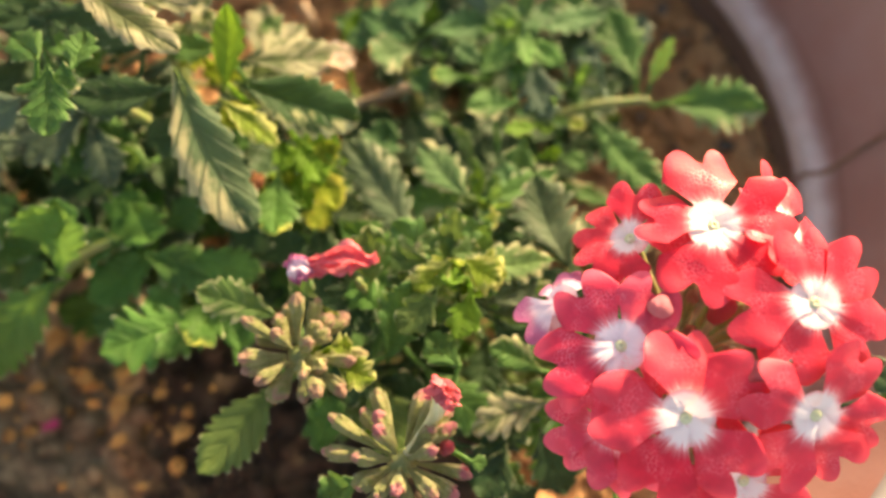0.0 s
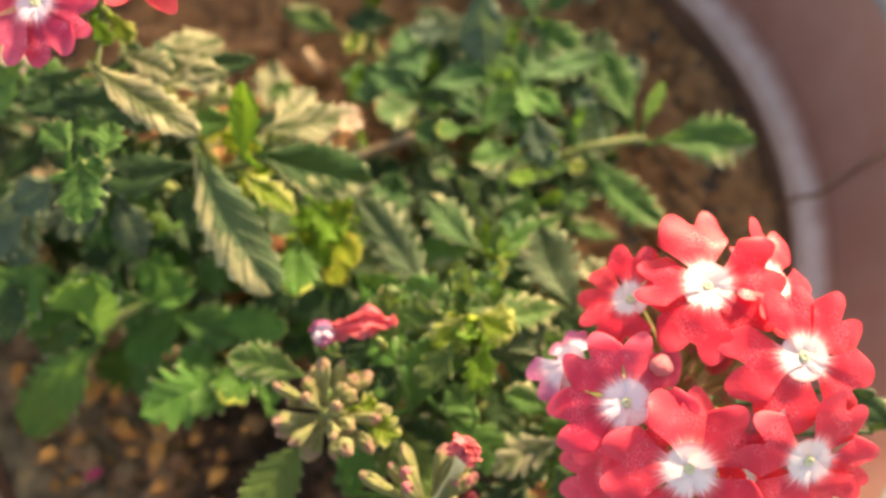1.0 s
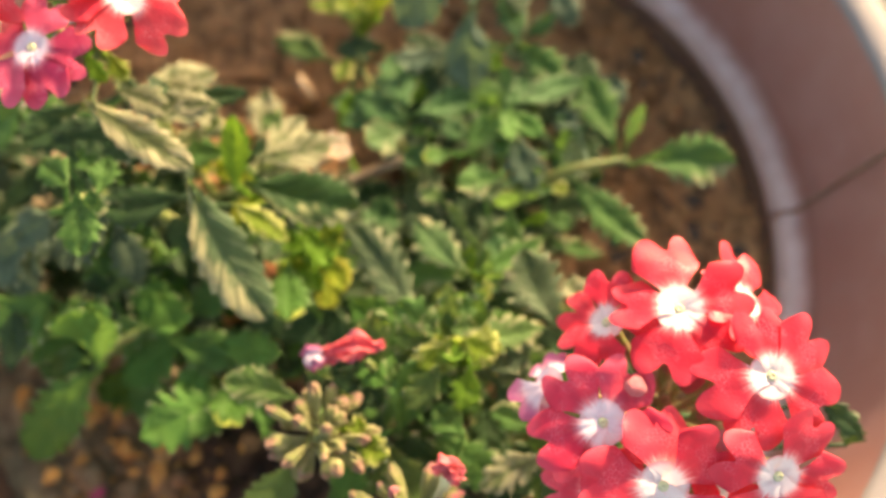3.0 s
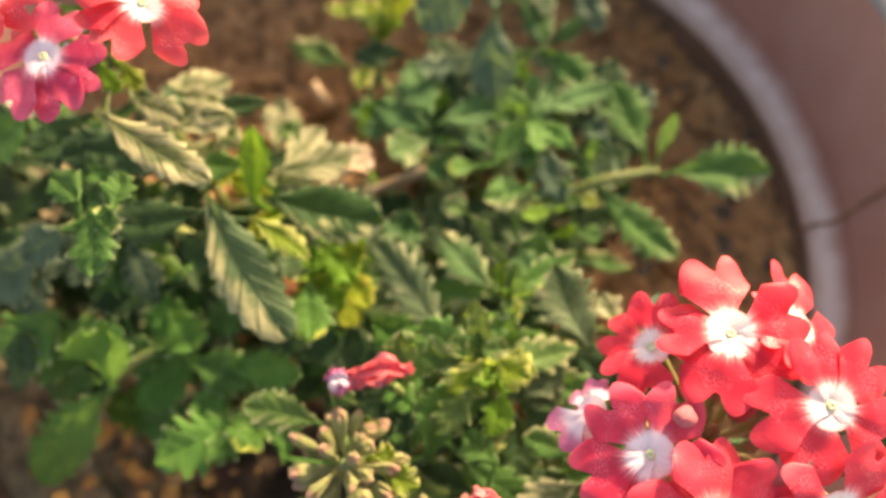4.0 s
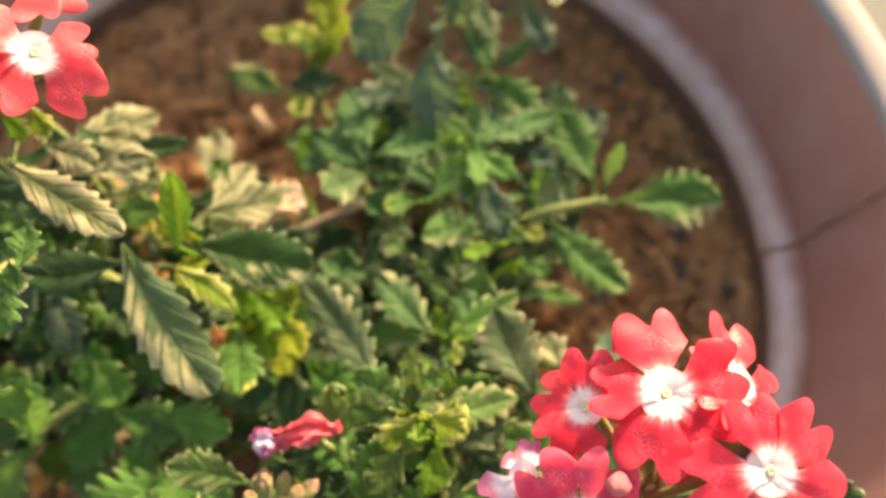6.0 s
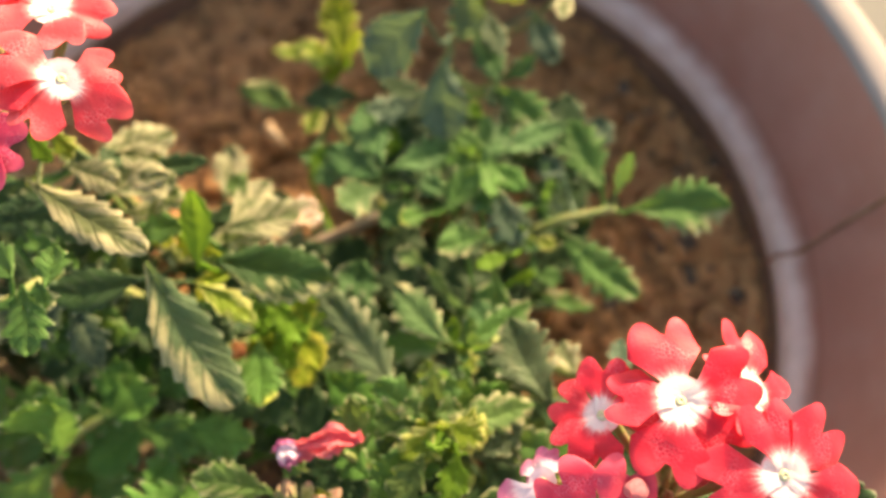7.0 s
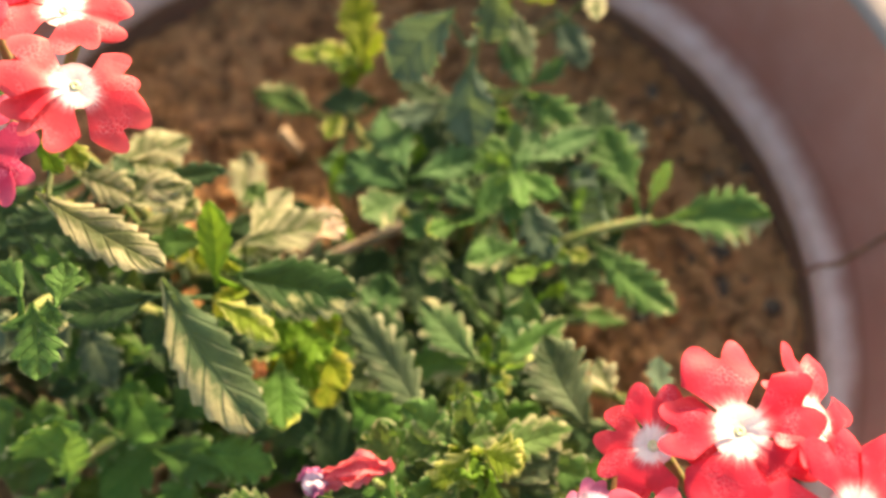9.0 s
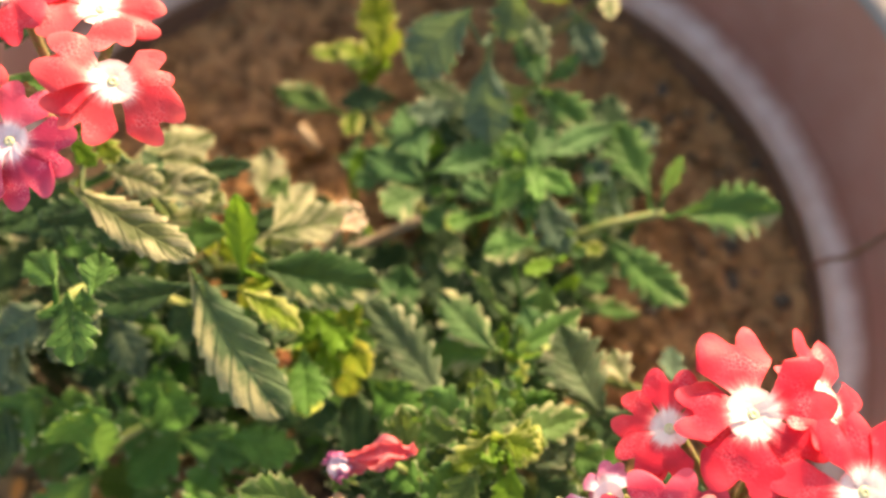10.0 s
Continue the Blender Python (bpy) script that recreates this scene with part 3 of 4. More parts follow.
def bud_verts(length, r, ovoid=False):
    """A ribbed calyx, open at its toothed mouth round the bud's tip; or a plump rolled bud."""
    prof = [(0.0, 0.26), (0.18, 0.36), (0.38, 0.56), (0.56, 0.82), (0.72, 1.0), (0.82, 1.02), (0.90, 0.92), (0.91, 0.72), (0.97, 0.66), (1.05, 0.44), (1.08, 0.05)]
    if ovoid:
        prof = [(0.0, 0.45), (0.10, 0.78), (0.30, 1.0), (0.55, 1.02), (0.75, 0.90), (0.88, 0.66), (0.95, 0.48), (1.0, 0.30), (1.02, 0.16), (1.03, 0.03)]
    verts, uvs = [], []
    seed = Vector((random.random() * 30, random.random() * 30, 0))
    for v, k in prof:
        for j in range(20):
            a = 2 * math.pi * j / 20
            tooth = 0.07 * math.cos(5 * a)
            ridge = 0.12 * math.cos(5 * a) if not ovoid else 0.20 * abs(math.sin(1.5 * a + 3.0 * v)) - 0.10
            kk = k * (1 + ridge + 0.20 * noise.noise(Vector((math.cos(a) * 1.5, math.sin(a) * 1.5, v * 2.5)) + seed))
            rise = v + (tooth if 0.76 < v < 0.905 and not ovoid else 0.0)
            lean = 0.12 * length * v * v * noise.noise(seed)
            verts.append(Vector((r * kk * math.cos(a) + lean, r * kk * math.sin(a), length * rise)))
            uvs.append((j / 20, min(v, 1.0)))
    return verts, grid_faces(len(prof), 20, True), uvs


def bud_cluster(owner, place, count, kind, length, r, red=()):
    """A young head: ribbed calyces standing out round a short axis."""
    p = Vector(place) / 1000
    v, f = lump(p - Vector((0, 0, 0.003)), (0.0026, 0.0026, 0.0045), 0.2)
    head = hang("young_head", mesh_object("young_head", v, f, STEM), owner, "green young flower head with closed buds")
    for k in range(count):
        a = k * 2.399963 + random.uniform(-0.35, 0.35)
        lean = radians(18 + 78 * math.sqrt((k + 0.2) / count) + random.uniform(-10, 10))
        way = Vector((math.sin(lean) * math.cos(a), math.sin(lean) * math.sin(a), math.cos(lean)))
        s = length / 1000 * random.uniform(0.62, 1.12)
        verts, faces, uvs = bud_verts(s, r / 1000 * random.uniform(0.85, 1.1))
        me = mesh_object("bud", verts, faces, BUD["red" if k in red else kind], uvs)
        q = hang("bud", me, head)
        q.matrix_basis = Matrix.Translation(p + way * 0.0022) @ way.to_track_quat("Z", "Y").to_matrix().to_4x4()


def closed_bud(owner, place, facing, length, r, kind="red"):
    z = Vector(facing).normalized()
    verts, faces, uvs = bud_verts(length / 1000, r / 1000, kind != "brown")
    hang("closed_bud", mesh_object("closed_bud", verts, faces, BUD[kind], uvs), owner, m=Matrix.Translation(Vector(place) / 1000) @ z.to_track_quat("Z", "Y").to_matrix().to_4x4())


def spent_floret(owner, points, r, kind, sheets=3):
    """Limp petals crumpled together into a strip."""
    line = smooth_line([Vector(p) / 1000 for p in points], 8)
    verts, faces, uvs = [], [], []
    cols, n = 17, len(line)
    for k in range(sheets):
        roll, seed = k * 2.1 + random.uniform(-0.4, 0.4), Vector((random.random() * 9, k * 3.0, 0))
        first = len(verts)
        for i, c in enumerate(line):
            f = i / (n - 1)
            ahead = (line[min(i + 1, n - 1)] - line[max(i - 1, 0)]).normalized()
            side = Vector((0, 0, 1)).cross(ahead).normalized()
            up = ahead.cross(side)
            wide = r / 1000 * (0.55 + 0.45 * math.sin(math.pi * min(1.0, 0.12 + f)) + 0.5 * noise.noise(Vector((f * 3, k * 5.0, 1)) + seed))
            for j in range(cols):
                q = 2 * j / (cols - 1) - 1
                bend = 1.35 * q + roll + 0.8 * noise.noise(Vector((f * 4, q * 1.5, 0)) + seed)
                rad = wide * (0.35 + 0.75 * abs(q)) * (1 + 0.55 * noise.noise(Vector((f * 9, q * 4, 4)) + seed))
                verts.append(c + side * (rad * math.sin(bend) * 1.2) + up * (rad * math.cos(bend) * 0.8 + 0.25 * wide * math.sin(5 * q + 7 * f)) + ahead * (0.4 * wide * noise.noise(Vector((q * 3, f, 8)) + seed)))
                uvs.append((0.5 + 0.5 * q, 0.5 + 0.5 * abs(q) ** 3))
        faces += [tuple(m + first for m in q) for q in grid_faces(n, cols)]
    hang("spent_floret", mesh_object("spent_floret", verts, faces, PETAL[kind], uvs), owner, "withered crumpled floret")


left_plant = plant((-45, 82, 2), "verbena plant with cream-edged toothed leaves and red flowers")
stem(left_plant, ((-45, 82, 0), (-48, 84, 30), (-60, 84, 55), (-64, 74, 70)))
stem(left_plant, ((-45, 82, 0), (-50, 98, 30), (-56, 105, 55), (-57, 103, 78)), 1.2, 0.9)
stem(left_plant, ((-49, 96, 28), (-40, 90, 42), (-30, 86, 50)), 0.9, 0.7)
stem(left_plant, ((-45, 82, 0), (-42, 76, 25), (-36, 72, 42), (-30, 72, 46)))
stem(left_plant, ((-45, 82, 0), (-46, 72, 26), (-54, 65, 37), (-64, 60.2, 37.2), (-70, 54, 33)), 1.2, 0.8)
stem(left_plant, ((-45, 82, 0), (-44, 66, 18), (-46, 56, 30), (-48, 48, 32)))
middle_plant = plant((2, 90, 2), "bushy green verbena plant with toothed leaves in the soil")
stem(middle_plant, ((2, 90, 0), (12, 93, 22), (28, 95, 33), (41.4, 96.6, 34)), 1.1, 0.85)
stem(middle_plant, ((2, 90, 0), (6, 96, 20), (10, 100, 36), (14, 102, 44)))
stem(middle_plant, ((2, 90, 0), (-4, 100, 20), (-8, 108, 34), (-8, 112, 38)))
stem(middle_plant, ((2, 90, 0), (6, 112, 16), (10, 132, 30), (12, 142, 34)))
stem(middle_plant, ((2, 90, 0), (-8, 112, 14), (-16, 128, 28), (-17, 134, 32)))
stem(middle_plant, ((2, 90, 0), (10, 80, 26), (14, 70, 42), (14, 67, 46)))
stem(middle_plant, ((2, 90, 0), (16, 80, 8), (28, 68, 18), (34, 62, 32)))
stem(middle_plant, ((-27, 97, 24), (-18, 99.4, 26), (-9, 101.8, 28), (-1, 103.6, 29.5)), 1.4, 1.0, WOODY)
front_plant = plant((8, 52, 2), "red-flowered verbena plant with round flower heads and buds")
stem(front_plant, ((8, 52, 0), (20, 46, 20), (30, 40, 42), (35, 37, 60)), 1.5, 1.2)
stem(front_plant, ((8, 52, 0), (-4, 46, 24), (-16, 40, 42), (-20.2, 37.2, 55)))
stem(front_plant, ((8, 52, 0), (4, 38, 26), (-2, 26, 44), (-4.2, 21.4, 57)))
stem(front_plant, ((8, 52, 0), (6, 52, 26), (5, 52, 44), (5, 51, 54)))
stem(front_plant, ((-4, 46, 24), (-8, 47, 40), (-12, 49, 56)), 0.8, 0.6)

# the large red head
HEAD = (36.5, 37, 58)
floret(front_plant, (36.5, 48.1, 80), (0.02, -0.04, 1), "red", ((96, 11.9), (166, 9.8), (246, 11.0), (308, 10.4), (14, 11.2)), HEAD)
floret(front_plant, (47.7, 37.2, 81), (0.08, -0.22, 1), "red", ((98, 9.6), (36, 10.6), (-32, 10.6), (246, 10.2), (184, 11.0)), HEAD)
floret(front_plant, (31.4, 23.4, 77), (-0.05, -0.44, 1), "rose", ((92, 10.8), (34, 10.8), (-46, 11.2), (242, 11.6), (174, 11.8)), HEAD)
floret(front_plant, (24.1, 32.8, 76), (-0.34, -0.30, 1), "pink", ((126, 10.4), (56, 10.0), (198, 11.0), (238, 11.2), (-20, 9.6)), HEAD)
floret(front_plant, (26.3, 47.9, 76), (-0.42, 0.05, 1), "red", ((148, 8.8), (76, 8.0), (2, 7.8), (258, 7.2), (212, 8.0)), HEAD)
floret(front_plant, (46.8, 49.2, 77.2), (0.50, 0.12, 1), "red", ((78, 10.4), (-6, 9.2), (-66, 8.0), (150, 7.6), (222, 7.6)), HEAD)
floret(front_plant, (47.4, 23.9, 77), (0.14, -0.62, 1), "rose", ((52, 10.4), (-14, 10.2), (-58, 9.6), (236, 10.2), (154, 9.8)), HEAD)
floret(front_plant, (23.8, 23.8, 69), (-0.40, -0.42, 1), "pink", ((182, 9.6), (238, 8.6), (290, 9.6), (110, 9.0), (30, 9.0)), HEAD)
floret(front_plant, (39.8, 17.0, 70), (0.10, -0.60, 1), "rose", ((262, 9.8), (325, 9.6), (200, 9.6), (40, 9.0), (120, 9.0)), HEAD)
floret(front_plant, (17.2, 39.8, 73.6), (-0.62, 0.0, 1), "faded", ((118, 6.4), (160, 7.0), (205, 7.2), (245, 7.0), (60, 5.4)), HEAD, 0.7)
closed_bud(front_plant, (30.2, 38.0, 76.0), (-0.5, -0.3, 1), 5.0, 1.45, "rose")
closed_bud(front_plant, (40.8, 29.6, 74.4), (0.05, -0.2, 1), 5.2, 1.7, "rose")
closed_bud(front_plant, (38.0, 38.5, 70), (0.2, 0.1, 1), 6.0, 1.3, "red")
for place, way in (((33, 36, 62), (-0.3, 0, 1)), ((35, 33, 62), (-0.1, -0.3, 1)), ((39, 35, 62), (0.2, -0.1, 1)), ((40, 39, 62), (0.4, 0.3, 1)), ((36, 40, 62), (0, 0.4, 1)), ((35, 37, 63), (0, 0, 1))):
    closed_bud(front_plant, place, way, 7.5, 1.0, "brown")

# the second head, higher up
HEAD2 = (-57, 102, 78)
floret(left_plant, (-42.8, 95.7, 98), (0.30, -0.30, 1), "coral", ((152, 9.8), (180, 9.2), (236, 9.0), (316, 9.8), (16, 7.8)), HEAD2)
floret(left_plant, (-58.8, 91.2, 93), (-0.10, -0.25, 1), "magenta", ((346, 9.2), (286, 9.4), (230, 9.6), (152, 9.0), (66, 8.2)), HEAD2)
floret(left_plant, (-66.5, 101.0, 96), (-0.25, -0.05, 1), "coral", ((270, 9.8), (330, 9.4), (200, 9.8), (130, 9.8), (60, 9.8)), HEAD2)
floret(left_plant, (-46.2, 109.2, 96), (0.20, 0.15, 1), "coral", ((290, 8.0), (352, 8.6), (200, 9.0), (130, 9.6), (60, 9.6)), HEAD2)
floret(left_plant, (-59.0, 113.0, 98), (-0.05, 0.20, 1), "red", ((80, 9.8), (152, 9.8), (224, 9.8), (296, 9.4), (8, 9.4)), HEAD2)
for place, way in (((-58, 102, 82), (-0.3, 0, 1)), ((-55, 100, 82), (0.2, -0.3, 1)), ((-56, 104, 82), (0.1, 0.3, 1))):
    closed_bud(left_plant, place, way, 8.0, 1.1, "brown")

bud_cluster(front_plant, (-20.2, 36.8, 56), 30, "brown", 7.0, 1.12)
bud_cluster(front_plant, (-4.2, 21.0, 58), 26, "pink", 8.4, 1.10)
closed_bud(front_plant, (3.4, 19.6, 57.0), (0.5, -0.1, 1), 3.4, 1.0, "red")
closed_bud(front_plant, (1.6, 22.4, 58.5), (0.4, 0.1, 1), 3.2, 0.95, "red")
stem(front_plant, ((-3.5, 22, 58), (0.0, 26, 61), (1.6, 28.6, 65.0)), 0.7, 1.25, THROAT)
closed_bud(front_plant, (1.6, 28.6, 64.0), (0.15, 0.25, 1), 4.0, 1.6, "red")
spent_floret(front_plant, ((1.4, 28.2, 65.2), (1.7, 28.6, 66.6), (2.3, 28.9, 68.2)), 1.9, "withered", 3)
# a spent floret, its petals crumpled together
spent_floret(front_plant, ((-19.0, 49.6, 59.6), (-16.5, 49.9, 60.4), (-13.0, 50.6, 61.2), (-10.6, 50.4, 60.6), (-8.6, 50.6, 61.4)), 1.6, "withered")
spent_floret(front_plant, ((-22.2, 48.6, 58.8), (-20.4, 49.2, 59.8), (-18.2, 49.6, 59.8)), 1.6, "faded")

# leaves
leaf(middle_plant, (44.3, 96.8, 33.0), (64.8, 94.7, 34.0), 10.6, "edge_r")
leaf(middle_plant, (29.4, 93.4, 34.0), (44.3, 79.1, 29.0), 8.2, "edge_b", twist=-6)
leaf(middle_plant, (41.1, 98.1, 36.0), (44.1, 102.9, 46.0), 3.0, "deep")
leaf(middle_plant, (39.8, 100.4, 34.0), (34.1, 115.6, 38.0), 9.6, "green", twist=8)
leaf(middle_plant, (40.1, 111.6, 28.0), (42.8, 120.5, 30.0), 6.0, "blue")
leaf(middle_plant, (23.6, 84.1, 24.0), (36.8, 80.5, 20.0), 4.0, "edge_l")
leaf(middle_plant, (15.6, 81.7, 45.0), (12.8, 73.4, 42.0), 6.2, "edge_b")
leaf(middle_plant, (17.6, 99.1, 45.0), (20.6, 87.1, 41.0), 7.5, "blue_c")
leaf(middle_plant, (7.1, 94.6, 44.0), (14.5, 102.9, 46.0), 6.1, "green", twist=10)
leaf(middle_plant, (4.8, 94.4, 45.0), (-1.5, 92.2, 48.0), 3.8, "half_t")
leaf(middle_plant, (-4.5, 102.7, 42.0), (-13.1, 97.1, 47.0), 7.2, "pale_l")
leaf(middle_plant, (-3.1, 106.1, 42.0), (11.6, 110.4, 40.0), 7.3, "deep")
leaf(middle_plant, (-4.4, 103.9, 42.0), (-16.4, 115.4, 37.0), 8.0, "deep")
leaf(middle_plant, (-4.2, 107.5, 42.0), (-8.1, 124.8, 38.0), 7.9, "deep")
leaf(middle_plant, (4.5, 122.5, 40.0), (-7.3, 120.0, 42.0), 5.6, "blue")
leaf(middle_plant, (-9.1, 127.7, 36.0), (-21.7, 129.7, 33.0), 5.7, "dark")
leaf(middle_plant, (-17.4, 128.2, 33.0), (-20.4, 120.7, 34.0), 4.5, "lime")
leaf(middle_plant, (-22.8, 128.3, 31.0), (-36.9, 137.2, 29.0), 6.6, "pale")
leaf(middle_plant, (-11.7, 134.0, 38.0), (-11.4, 150.1, 44.0), 7.9, "yellow")
leaf(middle_plant, (-12.3, 134.0, 38.0), (-21.5, 141.8, 37.0), 5.8, "lime")
leaf(middle_plant, (-17.1, 138.4, 36.0), (-27.3, 140.5, 37.0), 3.6, "lime")
leaf(middle_plant, (-11.6, 134.8, 38.0), (-7.0, 138.8, 43.0), 3.1, "yellow")
leaf(middle_plant, (7.5, 132.7, 57.0), (-5.6, 125.4, 47.0), 10.9, "blue", twist=0, droop=0.1, fold=0.12, teeth=8)
leaf(middle_plant, (9.5, 125.9, 50.0), (8.5, 112.2, 40.0), 9.4, "blue", twist=0, droop=0.1, fold=0.12, teeth=8)
leaf(middle_plant, (16.7, 141.6, 54.0), (13.3, 131.7, 46.0), 7.6, "blue_c")
leaf(middle_plant, (16.3, 140.1, 40.0), (20.6, 126.4, 38.0), 6.3, "deep")
leaf(middle_plant, (19.5, 143.1, 42.0), (21.9, 130.7, 41.0), 5.1, "grey")
leaf(middle_plant, (30.0, 148.0, 34.0), (34.6, 134.1, 30.0), 6.5, "blue")
leaf(middle_plant, (37.4, 143.6, 46.0), (33.9, 131.3, 51.0), 4.0, "cream_v")
leaf(middle_plant, (18.8, 143.6, 46.0), (27.7, 138.7, 48.0), 3.4, "yellow")
leaf(middle_plant, (21.7, 126.5, 38.0), (29.0, 130.3, 41.0), 4.0, "deep")
leaf(middle_plant, (19.7, 124.5, 40.0), (29.5, 114.7, 35.0), 8.3, "edge_r")
leaf(middle_plant, (16.4, 108.8, 42.0), (10.3, 114.2, 40.0), 4.0, "green")
leaf(middle_plant, (16.4, 108.6, 42.0), (17.2, 114.6, 45.0), 3.4, "deep")
leaf(middle_plant, (16.5, 106.9, 42.0), (21.9, 114.2, 41.0), 5.1, "deep")
leaf(middle_plant, (17.6, 107.2, 42.0), (34.2, 114.8, 38.0), 5.5, "deep")
leaf(middle_plant, (17.0, 106.3, 43.0), (16.3, 96.1, 46.0), 4.0, "mid")
leaf(middle_plant, (16.7, 105.9, 42.0), (23.4, 99.1, 42.0), 4.8, "mid")
leaf(middle_plant, (24.0, 90.7, 36.0), (28.5, 89.1, 36.0), 3.2, "lime")
leaf(middle_plant, (18.4, 83.1, 34.0), (23.5, 84.0, 36.0), 2.7, "bright")
leaf(middle_plant, (23.6, 84.7, 32.0), (29.3, 83.7, 30.0), 4.1, "green")
leaf(middle_plant, (6.5, 77.3, 43.0), (2.7, 83.3, 46.0), 2.6, "pale")
leaf(middle_plant, (2.5, 85.4, 42.0), (-3.1, 88.0, 43.0), 4.4, "pale")
leaf(middle_plant, (15.2, 89.5, 44.0), (4.8, 86.5, 46.0), 5.2, "edge_l")
leaf(middle_plant, (19.0, 85.8, 42.0), (12.1, 83.1, 44.0), 3.3, "bright")
leaf(middle_plant, (5.8, 68.1, 46.0), (-3.8, 81.8, 43.0), 7.3, "pale_l")
leaf(middle_plant, (6.9, 67.7, 46.0), (-7.8, 70.5, 40.0), 6.8, "edge_l")
leaf(middle_plant, (6.9, 67.7, 47.0), (10.0, 62.6, 46.0), 3.6, "lime")
leaf(middle_plant, (7.5, 67.9, 46.0), (21.7, 75.5, 44.0), 5.4, "edge_b")
leaf(middle_plant, (7.0, 67.2, 47.0), (7.0, 72.1, 50.0), 2.6, "bright")
leaf(middle_plant, (-4.2, 58.4, 48.0), (-16.7, 80.3, 45.0), 7.7, "grey", twist=-4)
leaf(middle_plant, (22.7, 55.2, 46.0), (16.8, 71.0, 50.0), 10.8, "grey", twist=8)
leaf(middle_plant, (28.0, 61.6, 42.0), (26.3, 68.6, 40.0), 5.2, "cream_v")
leaf(middle_plant, (36.4, 60.1, 40.0), (37.6, 68.7, 38.0), 4.4, "blue")
leaf(middle_plant, (-14.4, 76.8, 36.0), (-9.8, 89.5, 37.0), 7.8, "deep")
leaf(middle_plant, (10.6, 86.3, 44.0), (7.3, 91.7, 45.0), 4.9, "green")
leaf(middle_plant, (8.3, 99.6, 41.0), (2.8, 103.8, 42.0), 4.9, "deep")
leaf(middle_plant, (-0.7, 100.3, 40.0), (-5.5, 95.8, 38.0), 5.5, "deep")
leaf(middle_plant, (-11.3, 108.3, 38.0), (-19.3, 108.9, 36.0), 5.8, "deep")
leaf(middle_plant, (12.3, 102.8, 42.0), (17.7, 94.3, 43.0), 6.3, "deep")
leaf(middle_plant, (27.4, 107.8, 36.0), (32.4, 102.7, 34.0), 5.8, "deep")
leaf(middle_plant, (32.3, 103.6, 36.0), (27.0, 108.4, 35.0), 5.8, "blue")
leaf(middle_plant, (0.1, 113.4, 38.0), (-6.4, 116.6, 38.0), 5.8, "bright")
leaf(middle_plant, (7.5, 121.9, 34.0), (1.5, 119.2, 34.0), 6.0, "dark")
leaf(middle_plant, (23.4, 121.1, 38.0), (17.4, 123.7, 38.0), 4.9, "dark")
leaf(middle_plant, (16.7, 117.4, 40.0), (13.6, 120.3, 40.0), 3.9, "bright")
leaf(middle_plant, (-22.8, 115.9, 34.0), (-16.3, 114.4, 32.0), 6.0, "deep")
leaf(middle_plant, (-20.7, 109.4, 34.0), (-15.7, 116.1, 36.0), 4.9, "bright")
leaf(middle_plant, (-9.8, 73.6, 40.0), (-19.5, 67.8, 38.0), 6.7, "grey")
leaf(middle_plant, (13.6, 68.4, 44.0), (11.6, 76.7, 44.0), 5.6, "deep")
leaf(front_plant, (2.3, 55.0, 54.0), (2.8, 61.4, 57.0), 3.9, "edge_b")
leaf(front_plant, (5.0, 54.5, 54.0), (5.6, 60.1, 56.0), 3.2, "green")
leaf(front_plant, (6.7, 55.4, 50.0), (6.8, 62.9, 50.0), 4.1, "dark")
leaf(front_plant, (0.5, 53.5, 53.0), (-7.5, 61.6, 50.0), 7.2, "edge_b")
leaf(front_plant, (-0.9, 53.8, 53.0), (-9.0, 55.7, 50.0), 6.0, "pale")
leaf(front_plant, (-9.4, 49.3, 50.0), (-10.7, 58.4, 56.0), 7.1, "edge_b")
leaf(front_plant, (4.6, 53.2, 54.0), (17.5, 55.7, 50.0), 6.0, "edge_l")
leaf(front_plant, (4.1, 51.6, 56.0), (11.2, 50.2, 55.0), 6.7, "lime")
leaf(front_plant, (0.6, 51.9, 56.0), (-1.4, 47.0, 55.0), 6.9, "lime")
leaf(front_plant, (2.4, 54.1, 55.0), (7.2, 54.9, 54.0), 4.8, "pale")
leaf(front_plant, (2.6, 52.2, 56.0), (2.7, 47.9, 57.0), 4.2, "bright")
leaf(front_plant, (0.1, 54.3, 55.0), (-2.3, 56.8, 56.0), 4.1, "pale")
leaf(front_plant, (14.3, 52.4, 48.0), (21.1, 47.6, 46.0), 6.2, "edge_b")
leaf(front_plant, (8.2, 47.4, 50.0), (16.8, 51.9, 50.0), 5.0, "grey")
leaf(front_plant, (-24.6, 44.5, 50.0), (-37.7, 47.7, 54.0), 6.5, "pale", twist=0, droop=0.1, fold=0.11, teeth=8)
leaf(front_plant, (-24.9, 35.2, 46.0), (-36.7, 21.2, 43.0), 8.3, "olive", twist=0, droop=0.1, fold=0.11, teeth=9)
leaf(front_plant, (-10.4, 51.2, 52.0), (-15.4, 42.0, 50.0), 9.4, "dark")
leaf(front_plant, (-7.4, 37.4, 50.0), (-2.6, 49.4, 55.0), 8.0, "green", twist=0, droop=0.1, fold=0.25, teeth=8)
leaf(front_plant, (17.5, 37.1, 47.0), (8.6, 41.2, 48.0), 5.1, "edge_r")
leaf(front_plant, (19.2, 33.6, 42.0), (6.1, 28.4, 42.0), 6.3, "cream_v")
leaf(front_plant, (4.4, 35.7, 54.0), (-1.0, 41.8, 52.0), 5.5, "green")
leaf(front_plant, (-14.5, 35.4, 58.0), (-8.4, 32.4, 59.0), 4.9, "lime")
leaf(front_plant, (-15.6, 37.3, 58.0), (-12.0, 38.0, 58.0), 3.7, "lime")
